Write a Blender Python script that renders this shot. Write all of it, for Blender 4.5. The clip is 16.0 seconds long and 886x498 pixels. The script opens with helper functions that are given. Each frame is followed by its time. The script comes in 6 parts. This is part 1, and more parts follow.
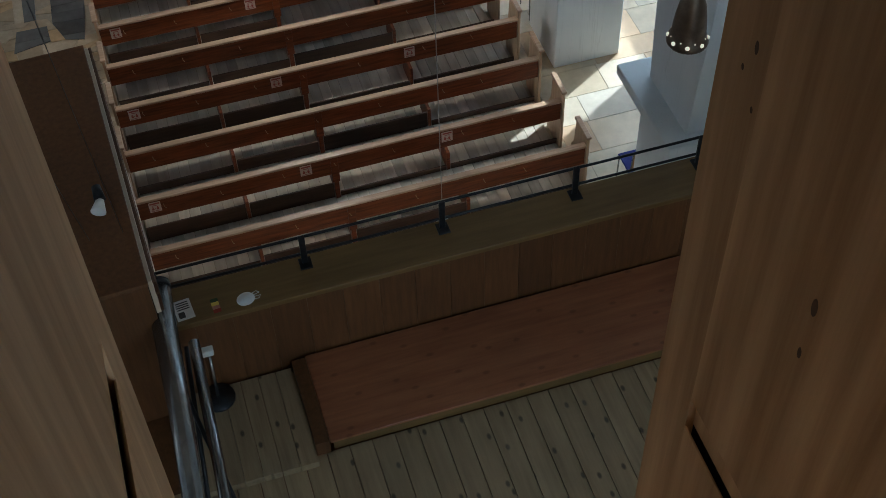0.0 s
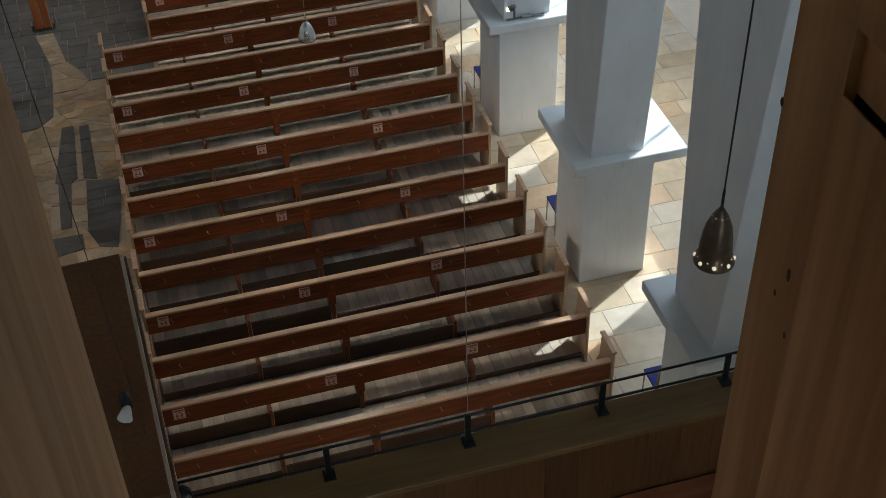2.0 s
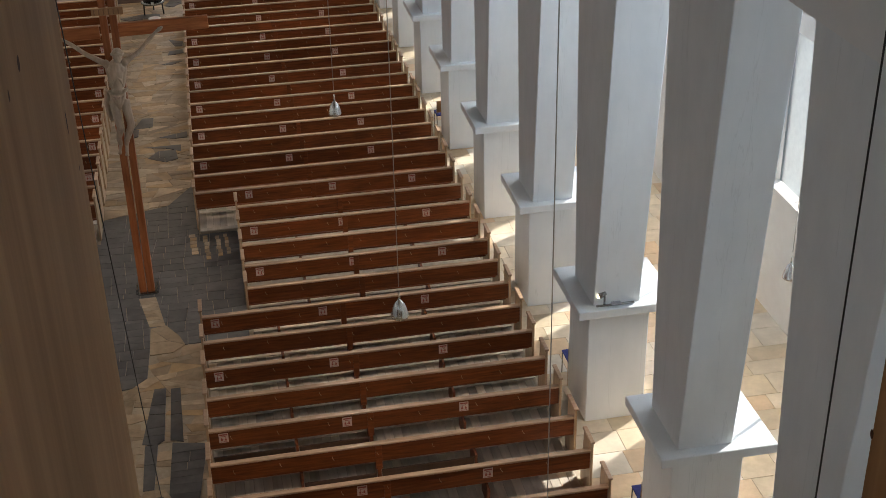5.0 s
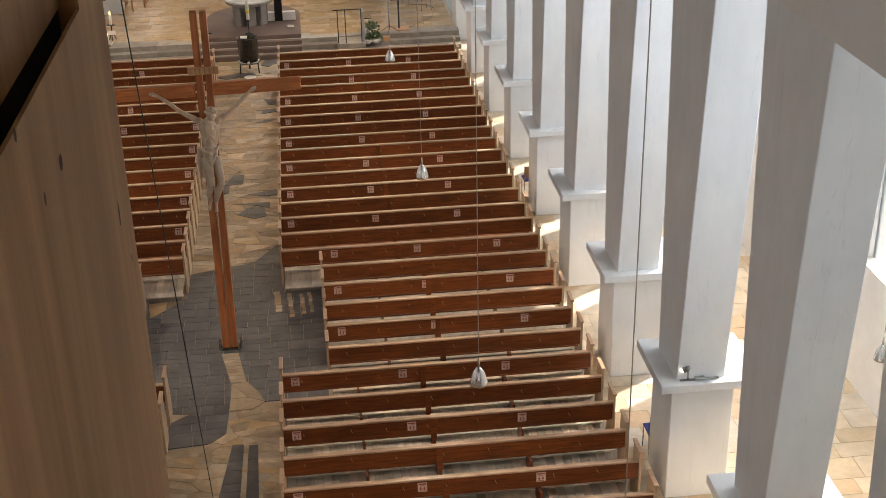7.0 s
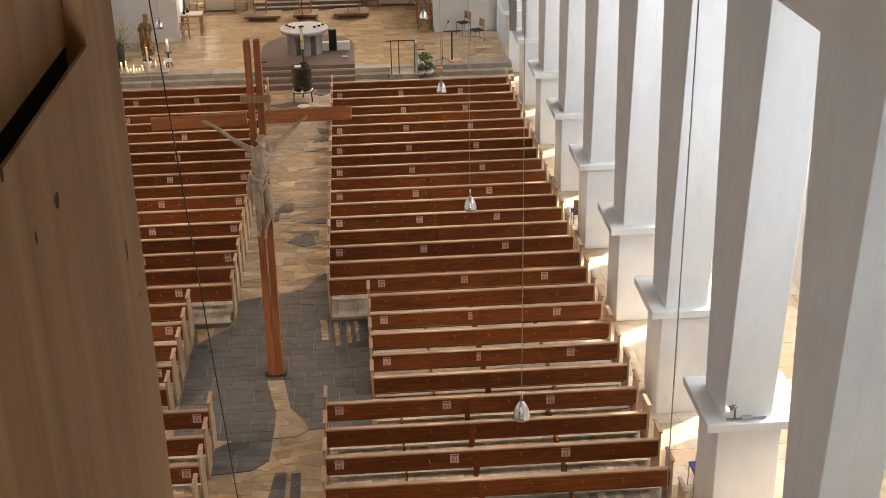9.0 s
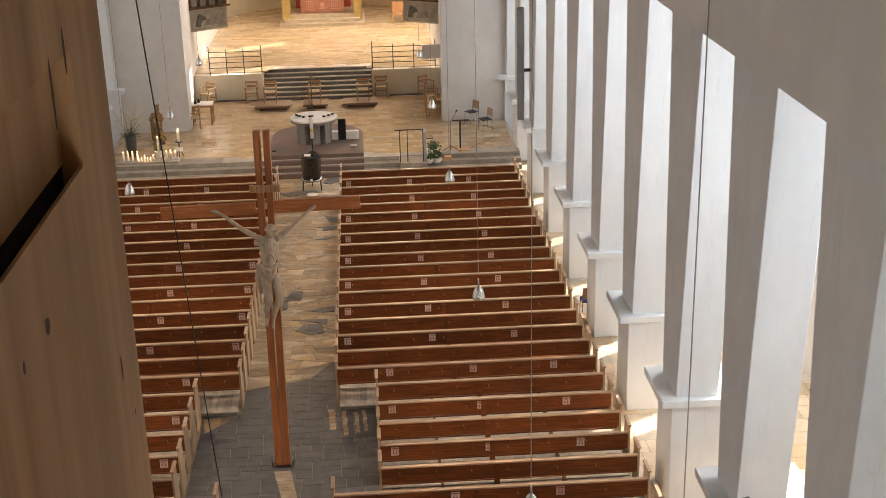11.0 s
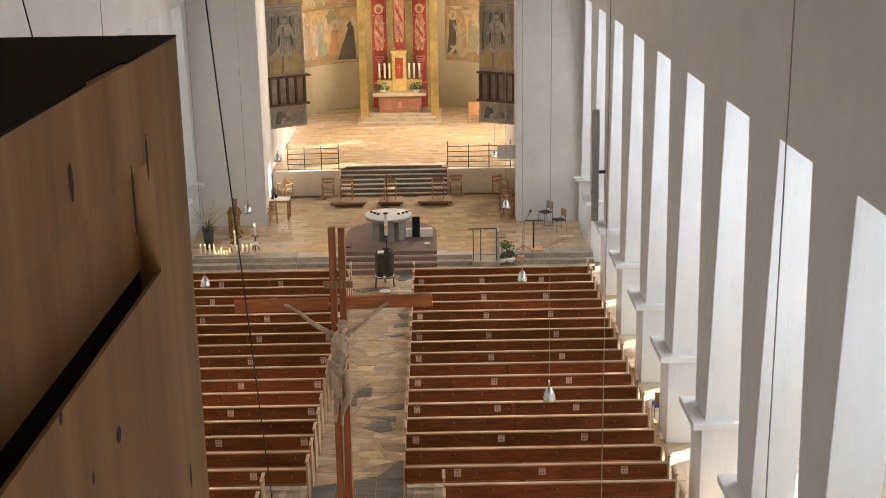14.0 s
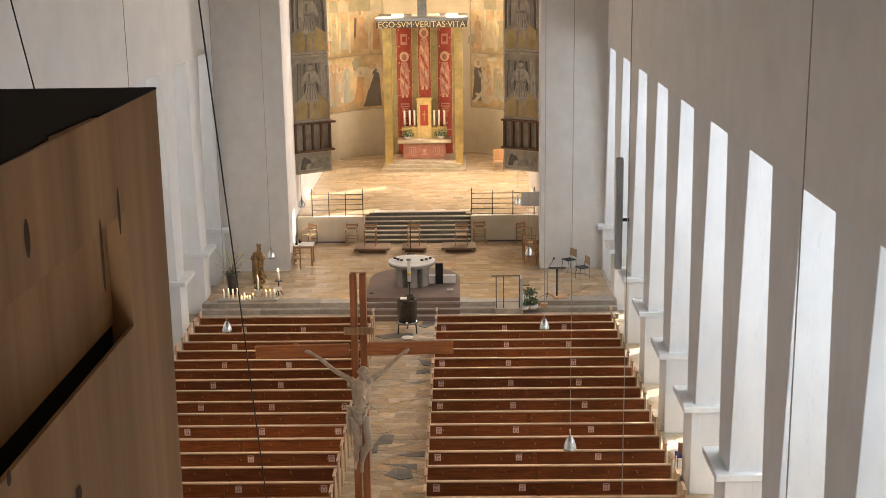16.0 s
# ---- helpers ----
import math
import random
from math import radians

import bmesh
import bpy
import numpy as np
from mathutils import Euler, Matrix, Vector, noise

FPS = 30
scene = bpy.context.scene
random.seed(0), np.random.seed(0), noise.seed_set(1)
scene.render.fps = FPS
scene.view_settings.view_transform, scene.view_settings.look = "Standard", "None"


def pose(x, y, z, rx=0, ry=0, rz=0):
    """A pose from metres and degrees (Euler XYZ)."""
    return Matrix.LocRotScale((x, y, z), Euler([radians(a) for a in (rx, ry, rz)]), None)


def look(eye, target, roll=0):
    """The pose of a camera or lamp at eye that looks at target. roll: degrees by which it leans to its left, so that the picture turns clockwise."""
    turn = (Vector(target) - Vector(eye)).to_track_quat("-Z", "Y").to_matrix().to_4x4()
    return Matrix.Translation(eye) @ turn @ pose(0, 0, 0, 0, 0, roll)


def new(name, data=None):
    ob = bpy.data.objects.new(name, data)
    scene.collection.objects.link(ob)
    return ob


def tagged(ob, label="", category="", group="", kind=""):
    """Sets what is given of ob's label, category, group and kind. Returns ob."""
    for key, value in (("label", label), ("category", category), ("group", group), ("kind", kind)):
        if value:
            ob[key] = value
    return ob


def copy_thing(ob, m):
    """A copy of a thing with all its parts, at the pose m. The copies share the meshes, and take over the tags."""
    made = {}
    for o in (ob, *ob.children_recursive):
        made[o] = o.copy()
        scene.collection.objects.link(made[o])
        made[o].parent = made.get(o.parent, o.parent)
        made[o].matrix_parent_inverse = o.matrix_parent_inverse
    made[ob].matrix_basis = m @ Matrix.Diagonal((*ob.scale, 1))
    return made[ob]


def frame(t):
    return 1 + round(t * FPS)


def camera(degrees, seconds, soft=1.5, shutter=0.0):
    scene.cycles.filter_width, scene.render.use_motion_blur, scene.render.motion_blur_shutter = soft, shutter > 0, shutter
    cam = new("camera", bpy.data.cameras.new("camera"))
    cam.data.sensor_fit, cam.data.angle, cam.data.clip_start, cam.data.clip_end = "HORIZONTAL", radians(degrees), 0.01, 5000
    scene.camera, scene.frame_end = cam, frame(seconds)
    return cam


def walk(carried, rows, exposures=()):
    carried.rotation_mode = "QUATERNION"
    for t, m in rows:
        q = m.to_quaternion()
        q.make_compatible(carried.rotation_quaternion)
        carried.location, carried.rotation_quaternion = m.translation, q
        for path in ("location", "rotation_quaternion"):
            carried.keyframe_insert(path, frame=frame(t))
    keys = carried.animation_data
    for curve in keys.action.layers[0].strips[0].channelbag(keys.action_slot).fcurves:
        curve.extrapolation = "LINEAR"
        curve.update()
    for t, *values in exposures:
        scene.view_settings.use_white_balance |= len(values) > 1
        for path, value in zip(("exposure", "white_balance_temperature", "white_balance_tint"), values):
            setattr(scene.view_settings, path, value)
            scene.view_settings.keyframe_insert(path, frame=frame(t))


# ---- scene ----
cam = camera(38.4, 16.0, soft=0.7)
PATH = [
    (0, (0.201, -1.537, 12.753), (0.547, -0.310, 11.212), -2.18),
    (0.5, (0.189, -1.542, 12.763), (0.546, -0.248, 11.280), -2.17),
    (1, (0.180, -1.545, 12.772), (0.545, -0.190, 11.347), -2.13),
    (1.5, (0.173, -1.546, 12.784), (0.547, -0.139, 11.413), -1.96),
    (2, (0.165, -1.547, 12.801), (0.550, -0.085, 11.491), -1.87),
    (2.5, (0.150, -1.547, 12.822), (0.544, -0.021, 11.590), -1.55),
    (3, (0.134, -1.552, 12.842), (0.525, 0.033, 11.686), -1.42),
    (3.5, (0.125, -1.561, 12.858), (0.503, 0.075, 11.771), -1.52),
    (4, (0.124, -1.563, 12.871), (0.483, 0.114, 11.841), -1.33),
    (6.3, (0.196, -1.496, 12.932), (0.451, 0.277, 12.043), -1.35),
    (6.5, (0.194, -1.470, 12.919), (0.435, 0.310, 12.040), -1.25),
    (7, (0.209, -1.458, 12.921), (0.405, 0.335, 12.056), -1.26),
    (7.5, (0.229, -1.447, 12.918), (0.392, 0.353, 12.062), -1.25),
    (8, (0.246, -1.438, 12.920), (0.385, 0.369, 12.074), -1.30),
    (8.5, (0.259, -1.430, 12.926), (0.385, 0.382, 12.088), -1.24),
    (8.7, (0.266, -1.439, 12.926), (0.388, 0.376, 12.094), -1.14),
    (11, (0.288, -1.391, 12.954), (0.400, 0.482, 12.260), -1.32),
    (11.5, (0.284, -1.386, 12.957), (0.392, 0.497, 12.293), -1.24),
    (12, (0.279, -1.383, 12.960), (0.375, 0.510, 12.322), -1.18),
    (12.5, (0.284, -1.378, 12.962), (0.363, 0.523, 12.345), -1.15),
    (13, (0.290, -1.372, 12.964), (0.340, 0.537, 12.372), -1.05),
    (13.5, (0.283, -1.368, 12.966), (0.310, 0.548, 12.395), -0.99),
    (14, (0.283, -1.362, 12.965), (0.287, 0.562, 12.420), -0.98),
    (14.5, (0.289, -1.355, 12.968), (0.277, 0.574, 12.443), -0.84),
    (15, (0.305, -1.348, 12.971), (0.280, 0.587, 12.467), -0.84),
    (15.5, (0.326, -1.341, 12.969), (0.295, 0.598, 12.482), -0.89),
    (16, (0.344, -1.334, 12.970), (0.310, 0.608, 12.496), -0.81),
]
EXPOSURES = [(0, 0.42, 5000, -3), (1, 0.36, 4850, -3), (2, 0.26, 5550, 1), (3, 0.17, 5750, 3), (4, 0.28, 6000, 6), (5.5, 0.66, 6250, 9), (6.5, 0.98, 6500, 10), (8, 1.36, 6950, 13), (12, 1.3, 6950, 13), (16, 1.33, 6800, 12)]
walk(cam, [(t, look(e, g, r)) for t, e, g, r in PATH], EXPOSURES)

# ---------------------------------------------------------------- light
world = bpy.data.worlds.new("sky")
scene.world = world
world.use_nodes = True
wn = world.node_tree
sky = wn.nodes.new("ShaderNodeTexSky")
sky.sky_type, sky.sun_disc = "NISHITA", False
SUN_EL = radians(34)
sky.sun_elevation, sky.sun_rotation = SUN_EL, radians(60)
wn.links.new(sky.outputs[0], wn.nodes["Background"].inputs[0])
wn.nodes["Background"].inputs[1].default_value = 0.06


def lamp(name, kind, m, energy, color, size=0.1, size_y=None):
    data = bpy.data.lights.new(name, kind)
    data.energy, data.color = energy, color
    if kind == "SUN":
        data.angle = radians(0.6)
    elif kind == "AREA":
        data.shape, data.size, data.size_y = "RECTANGLE", size, size_y or size
    else:
        data.shadow_soft_size = size
    ob = new(name, data)
    ob.matrix_world = m
    return ob


SUN_WAY = Vector((-0.86 * math.cos(SUN_EL), -0.51 * math.cos(SUN_EL), -math.sin(SUN_EL)))
lamp("sun", "SUN", look((20, 20, 30), Vector((20, 20, 30)) + SUN_WAY), 5.0, (1.0, 0.93, 0.82))
# daylight standing in the window openings of both aisles
lamp("window_and_fill_light", "AREA", look((10.75, 29, 4.2), (5, 29, 3.6)), 400, (0.62, 0.82, 1.0), 38, 4.4)
lamp("window_and_fill_light", "AREA", look((-14.05, 25, 4.2), (-8, 25, 3.4)), 700, (0.95, 0.96, 1.0), 46, 4.4)
# added fill lamps high inside both aisles, before blind panes on solid wall
lamp("upper_aisle_fill", "AREA", look((10.0, 28, 7.4), (4, 28, 7.9)), 880, (0.8, 0.9, 1.0), 36, 2.6)
lamp("upper_aisle_fill", "AREA", look((-13.3, 25, 7.4), (-7.3, 25, 5.2)), 480, (1.0, 0.95, 0.9), 42, 2.6)
# added fill lamps at two unseen, made-up openings in the west wall
lamp("window_and_fill_light", "AREA", look((4.0, -3.85, 11), (3.0, 10, 4)), 28, (0.82, 0.92, 1.0), 2.2, 5)
lamp("window_and_fill_light", "AREA", look((-6.5, -3.85, 11), (-5.5, 10, 4)), 40, (0.82, 0.92, 1.0), 2.2, 5)
# added fill lamp before the solid west wall, to brighten the organ case
lamp("window_and_fill_light", "AREA", look((1.32, -3.85, 7.9), (-1.2, 1.0, 8.6)), 180, (0.92, 0.97, 1.0), 1.3, 4)
# added choir fill before solid wall; the warm lights over the high altar
lamp("window_and_fill_light", "AREA", look((3.45, 59.3, 9.3), (-4.5, 48.5, 0.5)), 1300, (1.0, 0.93, 0.86), 2.4, 5.4)
lamp("altar_light", "AREA", look((-3.3, 62.5, 9.6), (-5.2, 66.6, 2.6)), 80, (1.0, 0.74, 0.42), 0.8, 0.3)
lamp("altar_light", "AREA", look((0.0, 62.5, 9.6), (1.9, 66.6, 2.6)), 80, (1.0, 0.74, 0.42), 0.8, 0.3)
# added warm fill lamps, hidden behind the painted towers to brighten the apse
lamp("choir_fill", "AREA", look((-6.3, 56.8, 6.6), (-2.0, 68.0, 4.4)), 105, (1.0, 0.8, 0.54), 0.5, 0.8)
lamp("choir_fill", "AREA", look((3.0, 56.8, 6.6), (-1.3, 68.0, 4.4)), 105, (1.0, 0.8, 0.54), 0.5, 0.8)

# ---------------------------------------------------------------- materials


def mat(name, c1, c2, rough=0.6, metal=0.0, scale=6.0, stretch=(1, 1, 1), bump=0.15, vary=0.0, by="object",
        ramp=None, big=0.25, dist=0.004, emit=0.0, spec=0.5, cracks=0.0, knots=0.0):
    m = bpy.data.materials.new(name)
    m.use_nodes = True
    t = m.node_tree
    b = t.nodes["Principled BSDF"]
    N, L = t.nodes.new, t.links.new
    co = N("ShaderNodeTexCoord")
    mp = N("ShaderNodeMapping")
    mp.inputs["Scale"].default_value = stretch
    off = N("ShaderNodeVectorMath")
    off.operation = "ADD"
    L(co.outputs["Object"], off.inputs[0])
    if by == "island":
        geo = N("ShaderNodeNewGeometry")
        rnd = geo.outputs["Random Per Island"]
    else:
        oi = N("ShaderNodeObjectInfo")
        rnd = oi.outputs["Random"]
    mul = N("ShaderNodeMath")
    mul.operation = "MULTIPLY"
    mul.inputs[1].default_value = 37.0
    L(rnd, mul.inputs[0])
    L(mul.outputs[0], off.inputs[1])
    L(off.outputs[0], mp.inputs["Vector"])
    n1 = N("ShaderNodeTexNoise")
    n1.inputs["Scale"].default_value, n1.inputs["Detail"].default_value, n1.inputs["Roughness"].default_value = scale, 7, 0.62
    L(mp.outputs[0], n1.inputs["Vector"])
    cr = N("ShaderNodeValToRGB")
    cr.color_ramp.elements[0].position, cr.color_ramp.elements[1].position = 0.32, 0.68
    cr.color_ramp.elements[0].color, cr.color_ramp.elements[1].color = (*c1, 1), (*c2, 1)
    L(n1.outputs["Fac"], cr.inputs[0])
    col = cr.outputs[0]
    if ramp:
        rr = N("ShaderNodeValToRGB")
        rr.color_ramp.interpolation = "CONSTANT"
        for i, c in enumerate(ramp):
            e = rr.color_ramp.elements[i] if i < 2 else rr.color_ramp.elements.new(0.5)
            e.position, e.color = i / len(ramp), (*c, 1)
        L(rnd, rr.inputs[0])
        mx = N("ShaderNodeMix")
        mx.data_type, mx.blend_type = "RGBA", "MULTIPLY"
        mx.inputs[0].default_value = 1.0
        L(col, mx.inputs[6])
        L(rr.outputs[0], mx.inputs[7])
        col = mx.outputs[2]
    n2 = N("ShaderNodeTexNoise")
    n2.inputs["Scale"].default_value, n2.inputs["Detail"].default_value = 0.9, 4
    L(off.outputs[0], n2.inputs["Vector"])
    val = N("ShaderNodeMapRange")
    val.inputs["From Min"].default_value, val.inputs["From Max"].default_value = 0.25, 0.75
    val.inputs["To Min"].default_value, val.inputs["To Max"].default_value = 1 - big, 1 + big * 0.6
    L(n2.outputs["Fac"], val.inputs[0])
    bright = val.outputs[0]
    if vary:
        v2 = N("ShaderNodeMapRange")
        v2.inputs["To Min"].default_value, v2.inputs["To Max"].default_value = 1 - vary, 1 + vary
        mul2 = N("ShaderNodeMath")
        mul2.operation = "MULTIPLY"
        fr = N("ShaderNodeMath")
        fr.operation = "FRACT"
        L(mul.outputs[0], fr.inputs[0])
        L(fr.outputs[0], v2.inputs[0])
        L(v2.outputs[0], mul2.inputs[0])
        L(bright, mul2.inputs[1])
        bright = mul2.outputs[0]
    if knots:
        mk = N("ShaderNodeMapping")
        mk.inputs["Scale"].default_value = tuple(min(max(v, 0.9), 1.6) for v in stretch)
        L(off.outputs[0], mk.inputs["Vector"])
        vk = N("ShaderNodeTexVoronoi")
        vk.voronoi_dimensions = "2D"
        vk.inputs["Scale"].default_value = 2.8
        L(mk.outputs[0], vk.inputs["Vector"])
        kr = N("ShaderNodeMapRange")
        kr.inputs["From Min"].default_value, kr.inputs["From Max"].default_value = 0.045, 0.1
        kr.inputs["To Min"].default_value, kr.inputs["To Max"].default_value = 1 - knots, 1.0
        L(vk.outputs["Distance"], kr.inputs[0])
        mulk = N("ShaderNodeMath")
        mulk.operation = "MULTIPLY"
        L(bright, mulk.inputs[0])
        L(kr.outputs[0], mulk.inputs[1])
        bright = mulk.outputs[0]
    if cracks:
        mc = N("ShaderNodeMapping")
        mc.inputs["Scale"].default_value = (3.4, 3.4, 0.09)
        L(off.outputs[0], mc.inputs["Vector"])
        n3 = N("ShaderNodeTexNoise")
        n3.inputs["Scale"].default_value, n3.inputs["Detail"].default_value = 1.0, 5
        L(mc.outputs[0], n3.inputs["Vector"])
        band = N("ShaderNodeMath")
        band.operation = "COMPARE"
        band.inputs[1].default_value, band.inputs[2].default_value = 0.56, 0.003
        L(n3.outputs["Fac"], band.inputs[0])
        cut = N("ShaderNodeMath")
        cut.operation = "MULTIPLY_ADD"
        cut.inputs[1].default_value, cut.inputs[2].default_value = -cracks, 1.0
        L(band.outputs[0], cut.inputs[0])
        mul3 = N("ShaderNodeMath")
        mul3.operation = "MULTIPLY"
        L(bright, mul3.inputs[0])
        L(cut.outputs[0], mul3.inputs[1])
        bright = mul3.outputs[0]
    hs = N("ShaderNodeHueSaturation")
    L(bright, hs.inputs["Value"])
    L(col, hs.inputs["Color"])
    L(hs.outputs[0], b.inputs["Base Color"])
    b.inputs["Roughness"].default_value, b.inputs["Metallic"].default_value = rough, metal
    b.inputs["Specular IOR Level"].default_value = spec
    if bump:
        bp = N("ShaderNodeBump")
        bp.inputs["Strength"].default_value, bp.inputs["Distance"].default_value = bump, dist
        L(n1.outputs["Fac"], bp.inputs["Height"])
        L(bp.outputs[0], b.inputs["Normal"])
    if emit:
        b.inputs["Emission Color"].default_value = (*c2, 1)
        b.inputs["Emission Strength"].default_value = emit
    return m


PLASTER = mat("white_plaster", (0.735, 0.76, 0.78), (0.79, 0.812, 0.83), 0.85, scale=3, stretch=(1, 1, 0.35), bump=0.2, big=0.05, cracks=0.08)
PLAIN = mat("smooth_white_plaster", (0.765, 0.762, 0.755), (0.81, 0.806, 0.8), 0.85, scale=1.2, bump=0.06, big=0.05)
WALL = mat("grey_white_plaster", (0.72, 0.69, 0.66), (0.78, 0.76, 0.73), 0.9, scale=2, bump=0.15, big=0.05)
CEIL = mat("ceiling_boards", (0.5, 0.42, 0.33), (0.6, 0.52, 0.42), 0.7, scale=3, stretch=(8, 0.4, 1))
PEW = mat("stained_pew_wood", (0.115, 0.03, 0.0085), (0.28, 0.08, 0.023), 0.42, spec=0.3, scale=3, stretch=(0.7, 9, 9), bump=0.12, vary=0.16, big=0.22)
LOW_DARK = mat("dark_low_board", (0.05, 0.022, 0.011), (0.1, 0.05, 0.026), 0.55, scale=3, stretch=(0.7, 9, 9), bump=0.12, vary=0.25, big=0.35)
RAIL = mat("worn_rail_wood", (0.38, 0.24, 0.148), (0.55, 0.38, 0.255), 0.36, scale=4, stretch=(0.7, 9, 9), bump=0.1, vary=0.1)
END = mat("pale_end_wood", (0.44, 0.29, 0.17), (0.58, 0.4, 0.25), 0.45, scale=3, stretch=(6, 6, 0.6), vary=0.1)
BOARD = mat("grey_floorboards", (0.48, 0.41, 0.325), (0.66, 0.58, 0.48), 0.6, scale=1.6, stretch=(5, 0.6, 5), bump=0.2, vary=0.16, big=0.35)
FLAG = mat("sandstone_flags", (0.34, 0.265, 0.18), (0.5, 0.4, 0.285), 0.5, scale=5, bump=0.25, vary=0.12,
           ramp=[(1, 1, 1), (0.95, 0.82, 0.62), (0.8, 0.76, 0.7), (1.1, 1.05, 0.98), (0.72, 0.66, 0.58)])
SLATE = mat("dark_slate", (0.078, 0.077, 0.08), (0.142, 0.139, 0.14), 0.29, scale=3, bump=0.25, vary=0.14, big=0.3)
TILE = mat("limestone_tiles", (0.53, 0.475, 0.395), (0.66, 0.6, 0.505), 0.45, scale=4, bump=0.12, vary=0.1, by="island",
           ramp=[(1, 1, 1), (0.92, 0.84, 0.7), (1.05, 1.0, 0.92), (0.95, 0.78, 0.6), (0.85, 0.8, 0.72)])
CHOIR_TILE = mat("choir_tiles", (0.48, 0.365, 0.245), (0.62, 0.49, 0.345), 0.13, scale=4, bump=0.06, vary=0.1, by="island",
                 ramp=[(1, 1, 1), (0.9, 0.85, 0.75), (1.05, 1.0, 0.94), (0.96, 0.86, 0.7), (0.85, 0.8, 0.75)])
STEP = mat("grey_stone_steps", (0.25, 0.222, 0.19), (0.37, 0.335, 0.29), 0.55, scale=4, bump=0.15, vary=0.15)
# one step stone in two colours: risers as if shaded, treads as if lit
RISER_SHADED = mat("shaded_tone_risers", (0.13, 0.115, 0.1), (0.2, 0.18, 0.155), 0.6, scale=4, bump=0.15, vary=0.15)
TREAD_LIT = mat("lit_tone_treads", (0.6, 0.54, 0.45), (0.74, 0.67, 0.57), 0.3, scale=4, bump=0.12, vary=0.1)
GROUT = mat("mortar", (0.36, 0.3, 0.22), (0.44, 0.37, 0.28), 0.9, scale=20)
BEAM = mat("red_cedar_beam", (0.31, 0.085, 0.024), (0.5, 0.175, 0.058), 0.45, scale=3, stretch=(6, 6, 0.5), vary=0.1)
BEAM_X = mat("red_cedar_crossbeam", (0.35, 0.098, 0.025), (0.6, 0.215, 0.066), 0.5, scale=3, stretch=(0.6, 6, 7), vary=0.1, bump=0.2)
CARVED = mat("weathered_carved_wood", (0.46, 0.345, 0.24), (0.64, 0.495, 0.36), 0.65, scale=5, stretch=(3, 3, 0.6), bump=0.3)
CASE = mat("organ_case_pine", (0.33, 0.188, 0.085), (0.56, 0.352, 0.18), 0.6, spec=0.12, scale=1.6, stretch=(6, 6, 0.3), bump=0.1, big=0.22)
# near-black colour painted in for shade inside the case and its gaps
CASE_SHADE = mat("case_interior_shade", (0.006, 0.005, 0.004), (0.012, 0.009, 0.007), 1.0, scale=4)
KNOT = mat("wood_knot", (0.06, 0.028, 0.012), (0.10, 0.05, 0.022), 0.8, scale=20)
LOFT = mat("loft_pine_boards", (0.26, 0.185, 0.1), (0.39, 0.29, 0.165), 0.5, scale=2.5, stretch=(7, 0.5, 7), bump=0.1, vary=0.16, knots=0.75)
PARAPET = mat("parapet_oak", (0.15, 0.087, 0.026), (0.21, 0.125, 0.04), 0.45, scale=3, stretch=(0.5, 7, 7), vary=0.06)
PANELWOOD = mat("brown_panel_wood", (0.105, 0.043, 0.013), (0.165, 0.07, 0.022), 0.5, scale=3, stretch=(8, 8, 0.6), vary=0.15)
PLATFORM = mat("reddish_plywood", (0.23, 0.084, 0.036), (0.35, 0.14, 0.06), 0.4, scale=2.5, stretch=(0.5, 6, 6), vary=0.05, knots=0.3)
CREAM = mat("cream_painted_wood", (0.62, 0.5, 0.36), (0.72, 0.6, 0.45), 0.5, scale=4)
IRON = mat("black_iron", (0.02, 0.02, 0.022), (0.04, 0.04, 0.042), 0.45, 0.6, scale=15)
BRONZE = mat("dark_bronze", (0.12, 0.082, 0.052), (0.19, 0.135, 0.088), 0.36, 0.7, scale=15)
STEEL = mat("brushed_steel", (0.28, 0.28, 0.28), (0.4, 0.4, 0.39), 0.26, 0.9, scale=15)
SILVER = mat("polished_aluminium", (0.7, 0.69, 0.66), (0.8, 0.79, 0.77), 0.22, 0.95, scale=8, bump=0.02)
CORD = mat("pale_cord", (0.38, 0.35, 0.31), (0.46, 0.42, 0.37), 0.6)
PAPER = mat("white_paper", (0.72, 0.66, 0.6), (0.78, 0.73, 0.68), 0.8, scale=10, bump=0)
RED_INK = mat("red_print", (0.42, 0.06, 0.05), (0.5, 0.09, 0.07), 0.8, bump=0)
NOTICE_INK = mat("faded_red_print", (0.38, 0.09, 0.07), (0.46, 0.13, 0.1), 0.8, bump=0)
DARK_INK = mat("dark_print", (0.06, 0.045, 0.04), (0.09, 0.07, 0.06), 0.8, bump=0)
BLUE = mat("blue_upholstery", (0.025, 0.03, 0.2), (0.04, 0.05, 0.27), 0.8, scale=40)
LIGHTWOOD = mat("light_beech", (0.42, 0.22, 0.1), (0.55, 0.31, 0.15), 0.4, scale=4, stretch=(4, 4, 1))
RUSH = mat("woven_rush", (0.5, 0.38, 0.22), (0.62, 0.49, 0.31), 0.8, scale=30)
CARPET = mat("brown_grey_carpet", (0.16, 0.112, 0.092), (0.225, 0.162, 0.135), 0.95, scale=40, bump=0.3)
ALTAR = mat("grey_altar_stone", (0.22, 0.2, 0.18), (0.34, 0.31, 0.28), 0.55, scale=5)
LINEN = mat("white_linen", (0.76, 0.72, 0.68), (0.82, 0.79, 0.75), 0.85, scale=20)
WAX = mat("white_wax", (0.8, 0.76, 0.68), (0.86, 0.83, 0.76), 0.5, scale=8, bump=0)
FLAME = mat("candle_flame", (1.0, 0.5, 0.12), (1.0, 0.62, 0.2), 0.6, bump=0, emit=9)
